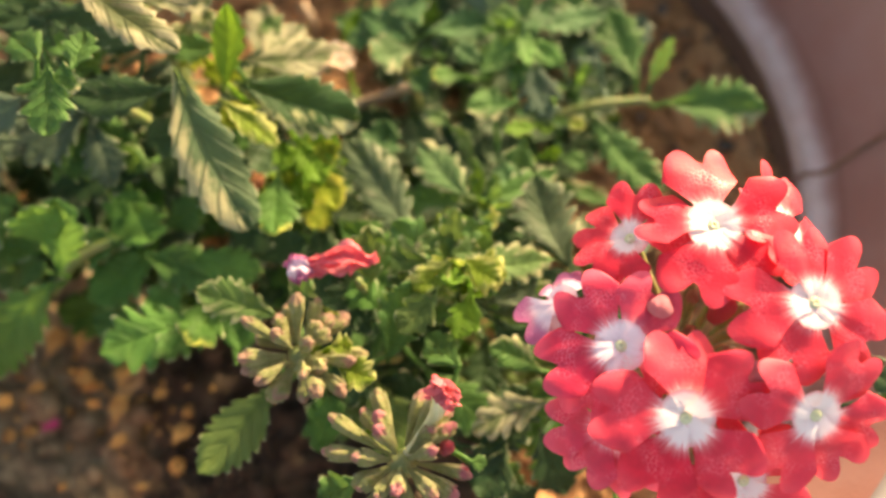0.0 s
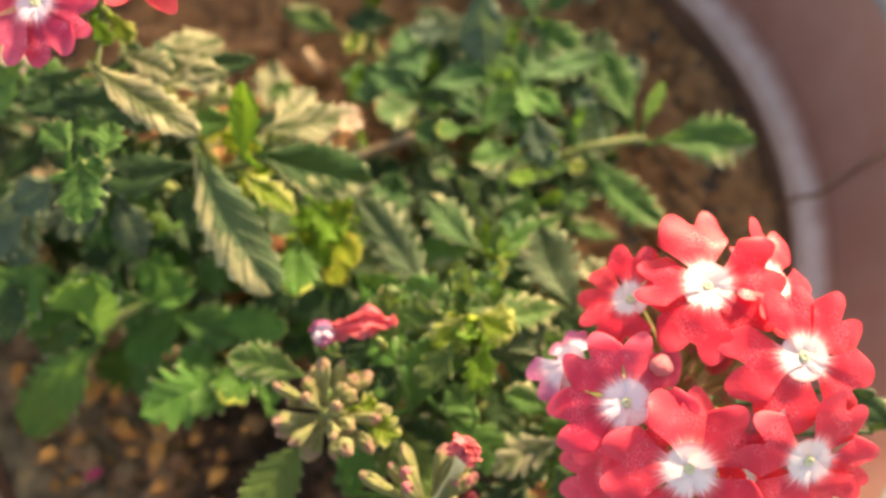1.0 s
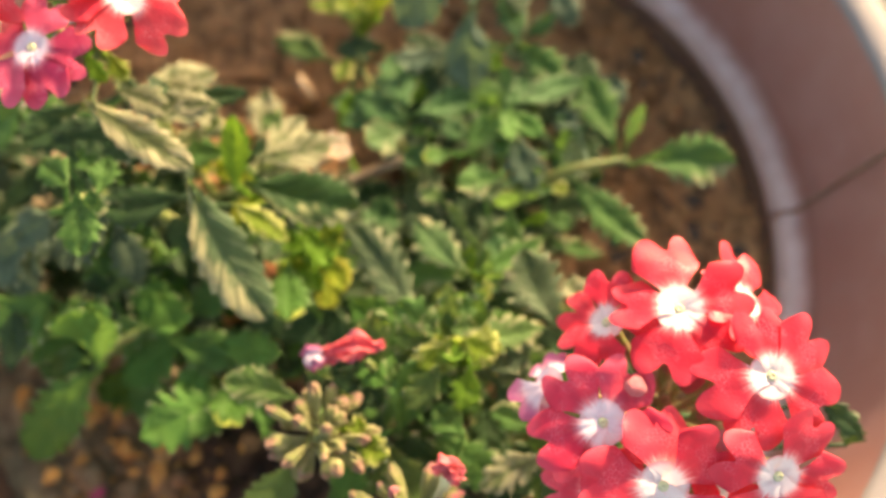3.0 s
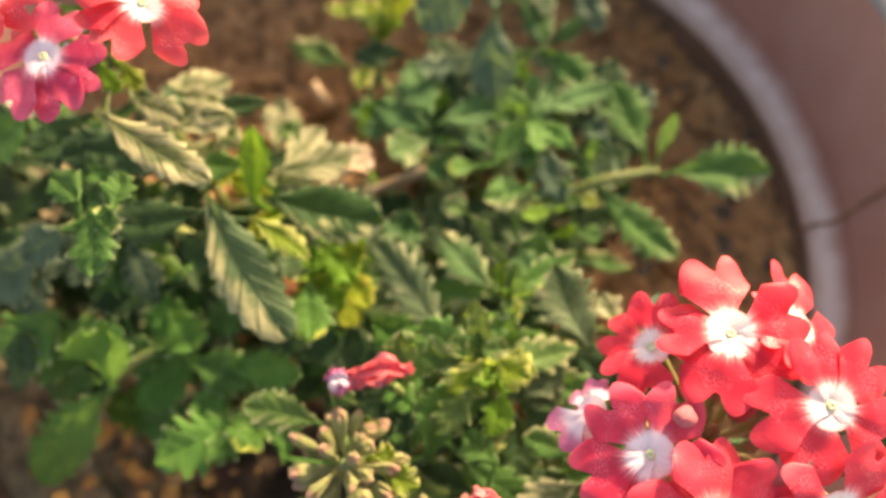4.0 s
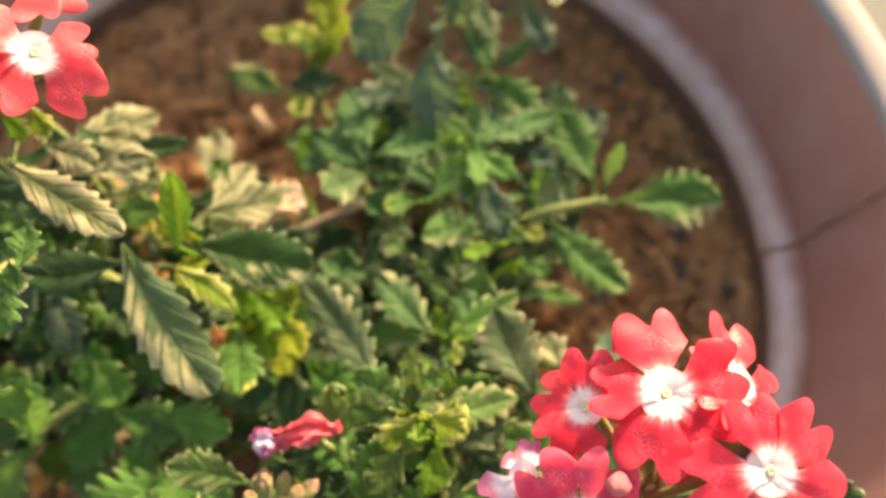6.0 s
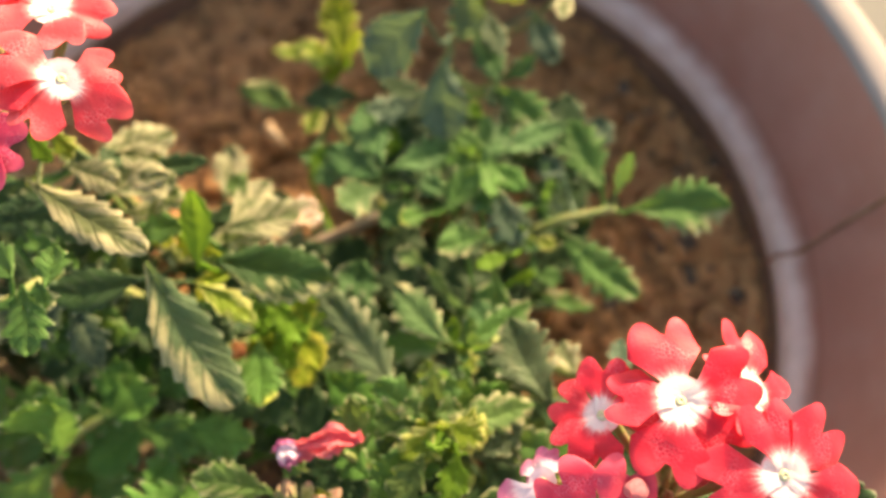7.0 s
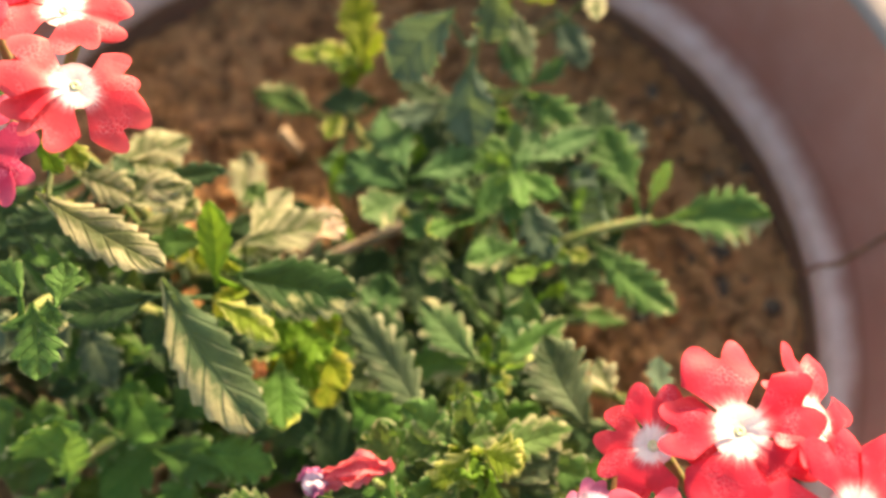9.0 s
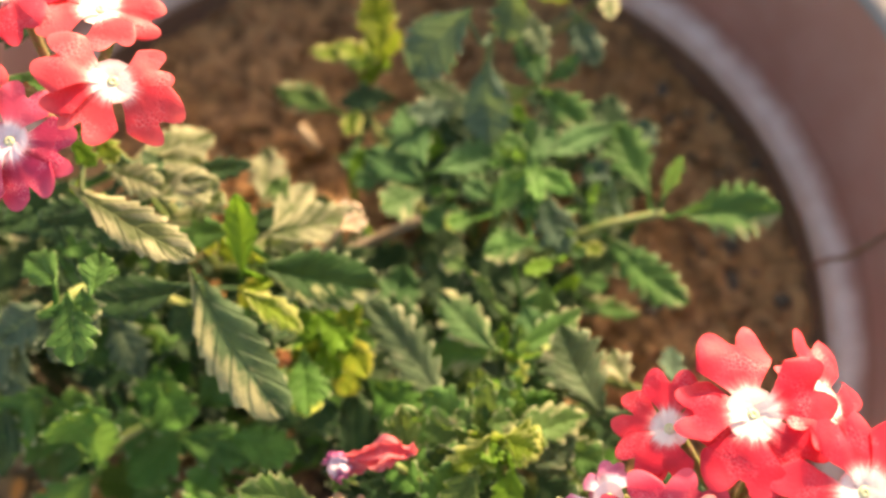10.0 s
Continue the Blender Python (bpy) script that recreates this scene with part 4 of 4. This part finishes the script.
leaf(front_plant, (-16.9, 41.1, 54.0), (-14.5, 42.9, 58.0), 3.8, "lime")
leaf(front_plant, (-33.8, 40.2, 38.0), (-34.5, 50.2, 40.0), 6.4, "mid")
leaf(front_plant, (-3.9, 45.0, 48.0), (3.0, 48.0, 48.0), 4.0, "edge_l")
leaf(front_plant, (10.0, 47.0, 46.0), (16.0, 50.3, 48.0), 6.0, "grey")
leaf(front_plant, (13.1, 51.4, 48.0), (8.3, 56.2, 50.0), 6.6, "grey")
leaf(front_plant, (-22.9, 46.7, 52.0), (-19.8, 50.0, 54.0), 4.9, "pale")
leaf(front_plant, (7.1, 25.8, 38.0), (15.3, 32.1, 40.0), 7.2, "dark")
leaf(front_plant, (68.2, 31.4, 50.0), (69.6, 34.3, 54.0), 4.2, "dark")
leaf(front_plant, (5.3, 21.2, 58.0), (8.0, 21.1, 56.0), 2.3, "green")
leaf(front_plant, (-5.5, 23.7, 50.0), (-9.5, 27.1, 56.0), 3.4, "bright")
leaf(front_plant, (-10.6, 19.8, 48.0), (-17.5, 17.4, 46.0), 5.4, "green")
leaf(front_plant, (-6.4, 45.9, 48.0), (-4.6, 52.2, 52.0), 5.5, "dark")
leaf(front_plant, (10.4, 29.4, 40.0), (16.1, 36.0, 40.0), 7.6, "dark")
leaf(front_plant, (-18.9, 25.3, 40.0), (-16.5, 34.1, 42.0), 6.6, "mid")
leaf(front_plant, (-26.2, 62.9, 26.0), (-16.6, 66.5, 24.0), 8.2, "dusk")
leaf(front_plant, (-10.0, 48.4, 52.0), (-10.6, 57.7, 57.0), 4.5, "olive")
leaf(front_plant, (3.1, 52.3, 58.0), (-3.4, 47.5, 56.0), 5.0, "lime")
leaf(front_plant, (4.6, 52.0, 58.0), (10.3, 49.1, 56.0), 5.3, "lime")
leaf(front_plant, (1.8, 52.4, 52.0), (3.1, 60.2, 58.0), 3.8, "olive")
leaf(front_plant, (4.3, 54.2, 50.0), (8.7, 60.1, 54.0), 4.0, "green")
leaf(front_plant, (0.7, 48.0, 57.0), (-5.6, 41.2, 54.0), 5.6, "olive")
leaf(front_plant, (5.2, 51.4, 54.0), (19.5, 55.5, 50.0), 5.9, "pale")
leaf(front_plant, (5.8, 47.7, 56.0), (3.3, 40.3, 54.0), 5.0, "bright")
leaf(front_plant, (-8.6, 44.8, 54.0), (-13.7, 50.1, 52.0), 5.7, "mid")
leaf(left_plant, (-42.2, 81.2, 66.0), (-30.3, 58.7, 53.0), 9.2, "half_r", twist=-6)
leaf(left_plant, (-59.1, 93.8, 74.0), (-39.9, 80.8, 71.0), 6.6, "cream_v", twist=-12)
leaf(left_plant, (-59.3, 108.7, 52.0), (-44.3, 116.1, 47.0), 8.2, "cream_v")
leaf(left_plant, (-49.0, 94.9, 64.0), (-38.6, 98.4, 62.0), 6.0, "cream_v")
leaf(left_plant, (-55.3, 98.2, 66.0), (-39.7, 98.4, 63.0), 6.1, "cream_v")
leaf(left_plant, (-51.8, 106.9, 58.0), (-44.5, 106.6, 54.0), 5.4, "cream_v")
leaf(left_plant, (-56.3, 99.3, 68.0), (-46.9, 95.3, 66.0), 5.8, "cream_v")
leaf(left_plant, (-59.6, 93.5, 73.0), (-51.8, 90.8, 71.0), 2.8, "lime")
leaf(left_plant, (-44.0, 93.5, 58.0), (-39.3, 98.3, 58.0), 5.0, "cream_l")
leaf(left_plant, (-49.7, 94.1, 58.0), (-41.5, 94.7, 57.0), 4.6, "cream_l")
leaf(left_plant, (-38.2, 107.5, 32.0), (-37.6, 121.0, 32.0), 7.3, "cream_v")
leaf(left_plant, (-34.1, 90.8, 54.0), (-16.2, 95.7, 50.0), 6.6, "cream_v")
leaf(left_plant, (-32.1, 92.3, 52.0), (-25.3, 103.3, 48.0), 6.1, "cream_v")
leaf(left_plant, (-37.0, 89.8, 52.0), (-24.7, 92.4, 50.0), 4.4, "cream_l")
leaf(left_plant, (-24.6, 95.0, 50.0), (-15.9, 96.1, 50.0), 5.0, "dry")
leaf(left_plant, (-29.1, 91.9, 48.0), (-20.9, 94.9, 48.0), 4.1, "lime")
leaf(left_plant, (-29.6, 99.9, 50.0), (-33.1, 104.6, 48.0), 6.3, "pale")
leaf(left_plant, (-46.2, 100.0, 62.0), (-33.5, 101.5, 61.0), 3.9, "dark")
leaf(left_plant, (-36.0, 81.9, 58.0), (-34.8, 93.2, 67.0), 5.2, "bright")
leaf(left_plant, (-36.3, 79.3, 60.0), (-26.2, 71.7, 57.0), 4.8, "lime")
leaf(left_plant, (-34.4, 83.9, 58.0), (-13.5, 79.6, 53.0), 9.5, "half_d", twist=12)
leaf(left_plant, (-36.8, 90.9, 58.0), (-47.5, 90.6, 58.0), 5.1, "green")
leaf(left_plant, (-43.8, 80.1, 62.0), (-61.5, 79.8, 60.0), 7.3, "dark")
leaf(left_plant, (-62.8, 82.5, 48.0), (-56.9, 69.8, 46.0), 6.9, "dusk")
leaf(left_plant, (-58.1, 76.1, 74.0), (-57.7, 65.3, 71.0), 7.2, "green")
leaf(left_plant, (-55.8, 76.5, 74.0), (-54.8, 71.6, 72.0), 4.8, "edge_l")
leaf(left_plant, (-54.4, 74.9, 74.0), (-53.4, 82.0, 74.0), 5.2, "green")
leaf(left_plant, (-60.5, 77.6, 72.0), (-67.3, 84.2, 70.0), 5.8, "green")
leaf(left_plant, (-68.3, 79.3, 60.0), (-77.4, 75.6, 56.0), 8.2, "dusk")
leaf(left_plant, (-27.8, 72.0, 48.0), (-27.1, 59.2, 50.0), 7.7, "half_t")
leaf(left_plant, (-21.9, 75.1, 46.0), (-17.2, 65.8, 46.0), 5.9, "yellow")
leaf(left_plant, (-25.3, 78.9, 48.0), (-20.1, 71.0, 46.0), 6.5, "bright")
leaf(left_plant, (-23.8, 77.4, 46.0), (-17.5, 78.2, 48.0), 5.9, "bright")
leaf(left_plant, (-25.2, 76.0, 44.0), (-22.5, 66.7, 44.0), 5.6, "bright")
leaf(left_plant, (-19.0, 73.9, 46.0), (-20.4, 78.5, 48.0), 4.9, "yellow")
leaf(left_plant, (-18.8, 69.9, 42.0), (-22.9, 64.3, 42.0), 5.6, "yellow")
leaf(left_plant, (-29.7, 80.0, 46.0), (-25.8, 73.5, 46.0), 5.0, "bright")
leaf(left_plant, (-22.7, 72.2, 42.0), (-23.8, 78.4, 46.0), 5.0, "bright")
leaf(left_plant, (-32.1, 84.4, 52.0), (-38.4, 79.6, 50.0), 5.0, "yellow")
leaf(left_plant, (-18.1, 79.5, 44.0), (-14.5, 75.6, 42.0), 4.4, "bright")
leaf(left_plant, (-28.0, 73.2, 40.0), (-22.6, 75.3, 42.0), 4.7, "yellow")
leaf(left_plant, (-34.5, 87.0, 54.0), (-42.0, 91.6, 52.0), 5.6, "yellow")
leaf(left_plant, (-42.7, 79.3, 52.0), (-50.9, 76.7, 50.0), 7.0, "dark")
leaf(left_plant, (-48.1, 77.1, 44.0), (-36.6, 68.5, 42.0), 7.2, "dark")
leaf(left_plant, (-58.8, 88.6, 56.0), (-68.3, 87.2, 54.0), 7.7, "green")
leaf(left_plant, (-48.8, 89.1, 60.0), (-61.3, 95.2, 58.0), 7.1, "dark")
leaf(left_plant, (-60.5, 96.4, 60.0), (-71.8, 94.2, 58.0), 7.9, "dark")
leaf(left_plant, (-55.7, 69.7, 40.0), (-50.2, 60.7, 42.0), 8.8, "mid")
leaf(left_plant, (-58.5, 75.0, 40.0), (-55.2, 78.8, 44.0), 7.5, "green")
leaf(left_plant, (-49.7, 65.5, 38.0), (-43.2, 69.5, 40.0), 7.4, "green")
leaf(left_plant, (-54.0, 60.5, 34.0), (-31.4, 55.3, 40.0), 8.0, "green", twist=0, droop=0.2)
leaf(left_plant, (-65.4, 70.5, 40.0), (-66.9, 77.9, 40.0), 8.4, "green")
leaf(left_plant, (-55.8, 61.7, 40.0), (-67.5, 62.4, 36.0), 7.6, "green")
leaf(left_plant, (-66.2, 55.0, 40.0), (-63.0, 63.8, 53.0), 9.4, "mid")
leaf(left_plant, (-45.4, 54.3, 38.0), (-51.1, 46.8, 32.0), 8.5, "green")
leaf(left_plant, (-31.2, 58.6, 40.0), (-23.3, 62.7, 40.0), 8.1, "dark")
leaf(left_plant, (-35.1, 58.0, 40.0), (-31.7, 65.1, 42.0), 8.1, "dark")
leaf(left_plant, (-54.8, 101.9, 76.0), (-51.8, 96.9, 74.0), 4.1, "lime")
leaf(left_plant, (-58.0, 100.2, 78.0), (-54.1, 95.5, 76.0), 3.3, "bright")
leaf(left_plant, (-50.7, 99.8, 66.0), (-48.4, 102.6, 64.0), 5.9, "dark")
leaf(left_plant, (-41.7, 92.0, 56.0), (-44.5, 88.2, 56.0), 5.0, "yellow")
leaf(left_plant, (-20.3, 91.6, 52.0), (-15.4, 94.5, 50.0), 4.0, "dry")
leaf(left_plant, (-23.4, 92.1, 46.0), (-27.5, 94.2, 46.0), 4.5, "dry")
leaf(left_plant, (-67.6, 55.0, 38.0), (-85.2, 42.0, 24.0), 11.1, "mid")
leaf(left_plant, (-65.6, 58.9, 44.0), (-66.7, 62.0, 54.0), 9.9, "mid")
leaf(left_plant, (-70.8, 61.6, 36.0), (-88.1, 67.3, 32.0), 10.8, "mid")
leaf(left_plant, (-70.4, 58.2, 36.0), (-84.1, 59.8, 28.0), 9.7, "green")
leaf(left_plant, (-39.9, 48.8, 38.0), (-55.9, 40.6, 42.0), 10.4, "mid")
leaf(left_plant, (-36.0, 50.8, 42.0), (-40.7, 41.8, 44.0), 7.4, "half_t")
leaf(left_plant, (-44.3, 59.3, 40.0), (-29.3, 53.8, 47.0), 7.0, "mid")
leaf(left_plant, (-53.5, 60.3, 38.0), (-39.8, 54.7, 40.0), 8.2, "green")
leaf(left_plant, (-58.2, 63.9, 38.0), (-55.0, 72.3, 40.0), 8.7, "mid")
leaf(left_plant, (-51.1, 63.1, 36.0), (-63.7, 53.4, 32.0), 9.7, "mid")
leaf(left_plant, (-44.7, 56.6, 38.0), (-51.1, 49.7, 36.0), 6.7, "mid")
leaf(left_plant, (-54.8, 53.0, 32.0), (-63.8, 51.0, 28.0), 10.6, "green")
leaf(left_plant, (-75.0, 78.8, 56.0), (-86.0, 70.7, 50.0), 10.3, "dusk")
leaf(left_plant, (-75.4, 76.2, 52.0), (-81.4, 68.7, 46.0), 8.1, "dusk")
leaf(left_plant, (-63.3, 84.5, 48.0), (-73.6, 74.1, 46.0), 8.6, "dusk")
leaf(left_plant, (-59.2, 70.1, 40.0), (-53.8, 63.7, 38.0), 7.6, "mid")
leaf(left_plant, (-70.2, 74.8, 44.0), (-61.8, 76.8, 44.0), 8.1, "green")
leaf(left_plant, (-71.7, 79.7, 46.0), (-60.2, 75.0, 44.0), 6.9, "green")
leaf(left_plant, (-79.4, 66.3, 36.0), (-70.2, 69.0, 34.0), 6.2, "green")
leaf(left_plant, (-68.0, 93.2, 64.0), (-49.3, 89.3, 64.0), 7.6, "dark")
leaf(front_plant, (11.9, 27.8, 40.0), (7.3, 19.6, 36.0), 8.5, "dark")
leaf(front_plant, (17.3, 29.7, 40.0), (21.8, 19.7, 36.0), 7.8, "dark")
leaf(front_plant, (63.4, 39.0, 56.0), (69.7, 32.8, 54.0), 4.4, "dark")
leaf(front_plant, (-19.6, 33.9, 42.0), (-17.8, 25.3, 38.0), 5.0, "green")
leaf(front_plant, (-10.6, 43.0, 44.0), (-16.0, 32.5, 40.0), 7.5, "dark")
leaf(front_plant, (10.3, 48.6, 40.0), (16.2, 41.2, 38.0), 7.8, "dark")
leaf(front_plant, (29.0, 18.1, 44.0), (20.5, 11.7, 40.0), 7.9, "green")
leaf(left_plant, (-60.6, 112.3, 78.0), (-69.2, 106.2, 78.0), 8.0, "green")
leaf(left_plant, (-62.1, 117.0, 82.0), (-70.3, 120.0, 82.0), 7.3, "dark")
leaf(left_plant, (-66.0, 102.1, 60.0), (-77.4, 94.7, 58.0), 8.8, "dark")
leaf(left_plant, (-67.4, 95.7, 58.0), (-78.3, 103.2, 58.0), 8.1, "green")
leaf(left_plant, (-68.6, 88.9, 60.0), (-59.4, 91.0, 60.0), 5.6, "green")
leaf(front_plant, (4.7, 26.5, 34.0), (15.3, 20.2, 32.0), 7.6, "green")
leaf(front_plant, (11.9, 26.4, 40.0), (7.6, 18.6, 38.0), 6.6, "dark")
leaf(front_plant, (17.9, 21.1, 34.0), (10.3, 16.9, 34.0), 7.5, "dark")
leaf(left_plant, (-76.9, 71.3, 40.0), (-88.5, 62.9, 38.0), 12.8, "green")
leaf(left_plant, (-80.4, 105.4, 52.0), (-95.7, 106.1, 48.0), 10.7, "dark")
leaf(left_plant, (-81.2, 109.0, 54.0), (-92.3, 98.6, 50.0), 9.4, "green")
leaf(left_plant, (-86.3, 106.3, 50.0), (-96.9, 112.6, 50.0), 10.8, "dark")
leaf(middle_plant, (-20.5, 91.6, 26.0), (-8.9, 97.7, 24.0), 9.6, "dark")
leaf(middle_plant, (-24.9, 96.3, 26.0), (-14.9, 100.6, 22.0), 8.1, "dark")


def tuft(owner, place, count, reach, kinds):
    """Young leaves crowded at the tip of a shoot."""
    p = Vector(place)
    for k in range(count):
        turn = k * 2.4 + random.uniform(-0.3, 0.3)
        out = 0.35 + 0.65 * (k + 0.5) / count
        way = Vector((math.cos(turn) * out, math.sin(turn) * out, 1.15 - out))
        leaf(owner, p + way * 0.8, p + way * reach * random.uniform(0.75, 1.1), reach * random.uniform(0.30, 0.44), random.choice(kinds), 0, 0.2, 0.5, 3)


tuft(front_plant, (2.3, 51.6, 51.0), 6, 7.0, ("lime", "bright", "lime", "olive"))
tuft(front_plant, (3.0, 59.4, 48.0), 9, 8.0, ("pale", "olive", "mid"))
tuft(middle_plant, (8.3, 67.8, 45.0), 6, 6.5, ("deep", "pale", "deep"))
tuft(middle_plant, (0.6, 104.7, 38.0), 6, 6.5, ("deep", "blue", "mid"))
tuft(middle_plant, (12.2, 107.5, 40.0), 7, 6.0, ("mid", "mid", "green"))
tuft(middle_plant, (26.5, 99.9, 34.0), 6, 6.5, ("green", "mid", "blue"))
tuft(middle_plant, (19.3, 90.3, 38.0), 6, 6.5, ("deep", "mid", "green"))
tuft(left_plant, (-22.9, 79.0, 42.0), 8, 8, ("bright", "yellow", "mid"))
tuft(left_plant, (-67.1, 98.6, 46.0), 7, 9, ("mid", "green"))
tuft(middle_plant, (-14.3, 137.7, 34.0), 7, 7.5, ("yellow", "lime", "bright"))


def undergrowth(owner, count, centre, reach, low, high, kinds):
    """Smaller leaves deep in the plant; the dark kind has the gaps' shade in its colour."""
    for _ in range(count):
        a, d = random.uniform(0, 2 * math.pi), math.sqrt(random.random())
        b = Vector((centre[0] + d * reach[0] * math.cos(a), centre[1] + d * reach[1] * math.sin(a), random.uniform(low, high)))
        if (b.x < -38 and b.y < 54) or (b.x < -62 and b.y < 66) or (-30 < b.x < -2 and 92 < b.y < 110) or (b.x < -20 and b.y > 108):
            continue
        turn, far = random.uniform(0, 2 * math.pi), random.uniform(11, 19)
        tip, wide, kind = b + Vector((math.cos(turn) * far, math.sin(turn) * far, random.uniform(-4, 6))), random.uniform(6, 9.5), random.choice(kinds)
        if not (-56 < tip.x < -20 and tip.y > 106):
            leaf(owner, b, tip, wide, kind)


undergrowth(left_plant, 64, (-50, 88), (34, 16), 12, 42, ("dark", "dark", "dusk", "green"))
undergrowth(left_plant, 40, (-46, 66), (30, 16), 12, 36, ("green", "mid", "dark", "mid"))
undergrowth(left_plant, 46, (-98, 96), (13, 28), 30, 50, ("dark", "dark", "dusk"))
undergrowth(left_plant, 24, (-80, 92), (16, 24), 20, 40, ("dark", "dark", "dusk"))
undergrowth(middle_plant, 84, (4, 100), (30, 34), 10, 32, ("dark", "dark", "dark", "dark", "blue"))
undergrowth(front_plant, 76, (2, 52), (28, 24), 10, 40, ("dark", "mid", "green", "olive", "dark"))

# litter
def litter(name, label, category, points, r0, r1, material):
    v, f, u = tube(smooth_line([Vector(p) / 1000 for p in points]), r0 / 1000, r1 / 1000, 7, 0.15)
    tagged(hang(name, mesh_object(name, v, f, material, u)), label, category)


litter("dry_stalk", "pale dry stalk sticking out of the soil beside the leaves", "stalk", ((-33.7, 134.9, 15), (-32.5, 133.3, 13), (-31.1, 132.4, 9), (-31.6, 134.5, 3)), 1.5, 1.1, STRAW)


def fallen_petal(place, turn, kind, label):
    """One dropped petal lying on the soil."""
    me = petal_mesh(kind, 0.0042, 0.0040, 0.2, 0.1)
    me.materials.clear()
    me.materials.append(MAGENTA)
    x, y = place[0] / 1000, place[1] / 1000
    tagged(hang("fallen_petal", me, m=pose(x, y, soil_height(x, y) + 0.0016, 0, -8, turn)), label, "petal")


fallen_petal((-79.5, 34.0), 60, "pink", "small magenta petal dropped on the dark soil")


def dry_flake(x, y, turn, length):
    """A curled dry scrap of petal or leaf."""
    me = petal_mesh("red", length / 1000, length * 0.62 / 1000, 0.1, 0.5)
    me.materials.clear()
    me.materials.append(GOLD_FLECK)
    x, y = x / 1000, y / 1000
    tagged(hang("dry_flake", me, m=pose(x, y, soil_height(x, y) + 0.0035, random.uniform(-25, 25), -20, turn)), "curled golden dry scrap of leaf on the soil", "dry leaf", "dry scraps on the soil")


for spot in ((-96.0, 53.7, 100, 6.2), (-90.6, 37.9, 40, 4.6), (-80.7, 49.5, 70, 6.0), (-74.6, 49.9, 85, 5.6), (-72.3, 57.3, 30, 5.2), (-78.3, 55.0, 10, 4.4), (-68.8, 43.6, 150, 4.6), (-63.9, 42.6, 80, 5.2), (-64.2, 35.3, 85, 6.0), (-53.2, 31.8, 60, 5.2), (-65.5, 31.1, 20, 4.0), (-83.9, 41.8, 35, 4.2), (-82.7, 87.6, 20, 5.0), (-93.2, 82.5, 60, 4.6), (-64.5, 89.4, 10, 4.0), (-74.5, 77.6, 80, 4.2), (-94.7, 45.2, 20, 4.0), (-90.2, 47.4, 120, 3.6), (-57.4, 40.3, 50, 3.4), (-71.7, 39.6, 0, 3.2)):
    dry_flake(*spot)


def dry_calyx(place, way):
    """A spent calyx, brown and open."""
    z = Vector(way).normalized()
    verts, faces, uvs = bud_verts(0.0045, 0.0016)
    hang("dry_calyx", mesh_object("dry_calyx", verts, faces, RUST, uvs), left_plant, "rusty dried calyx", Matrix.Translation(Vector(place) / 1000) @ z.to_track_quat("Z", "Y").to_matrix().to_4x4())


dry_calyx((-32.2, 69.6, 45), (0.2, 0.1, 1))
dry_calyx((-33.4, 68.4, 43), (-0.4, -0.3, 1))
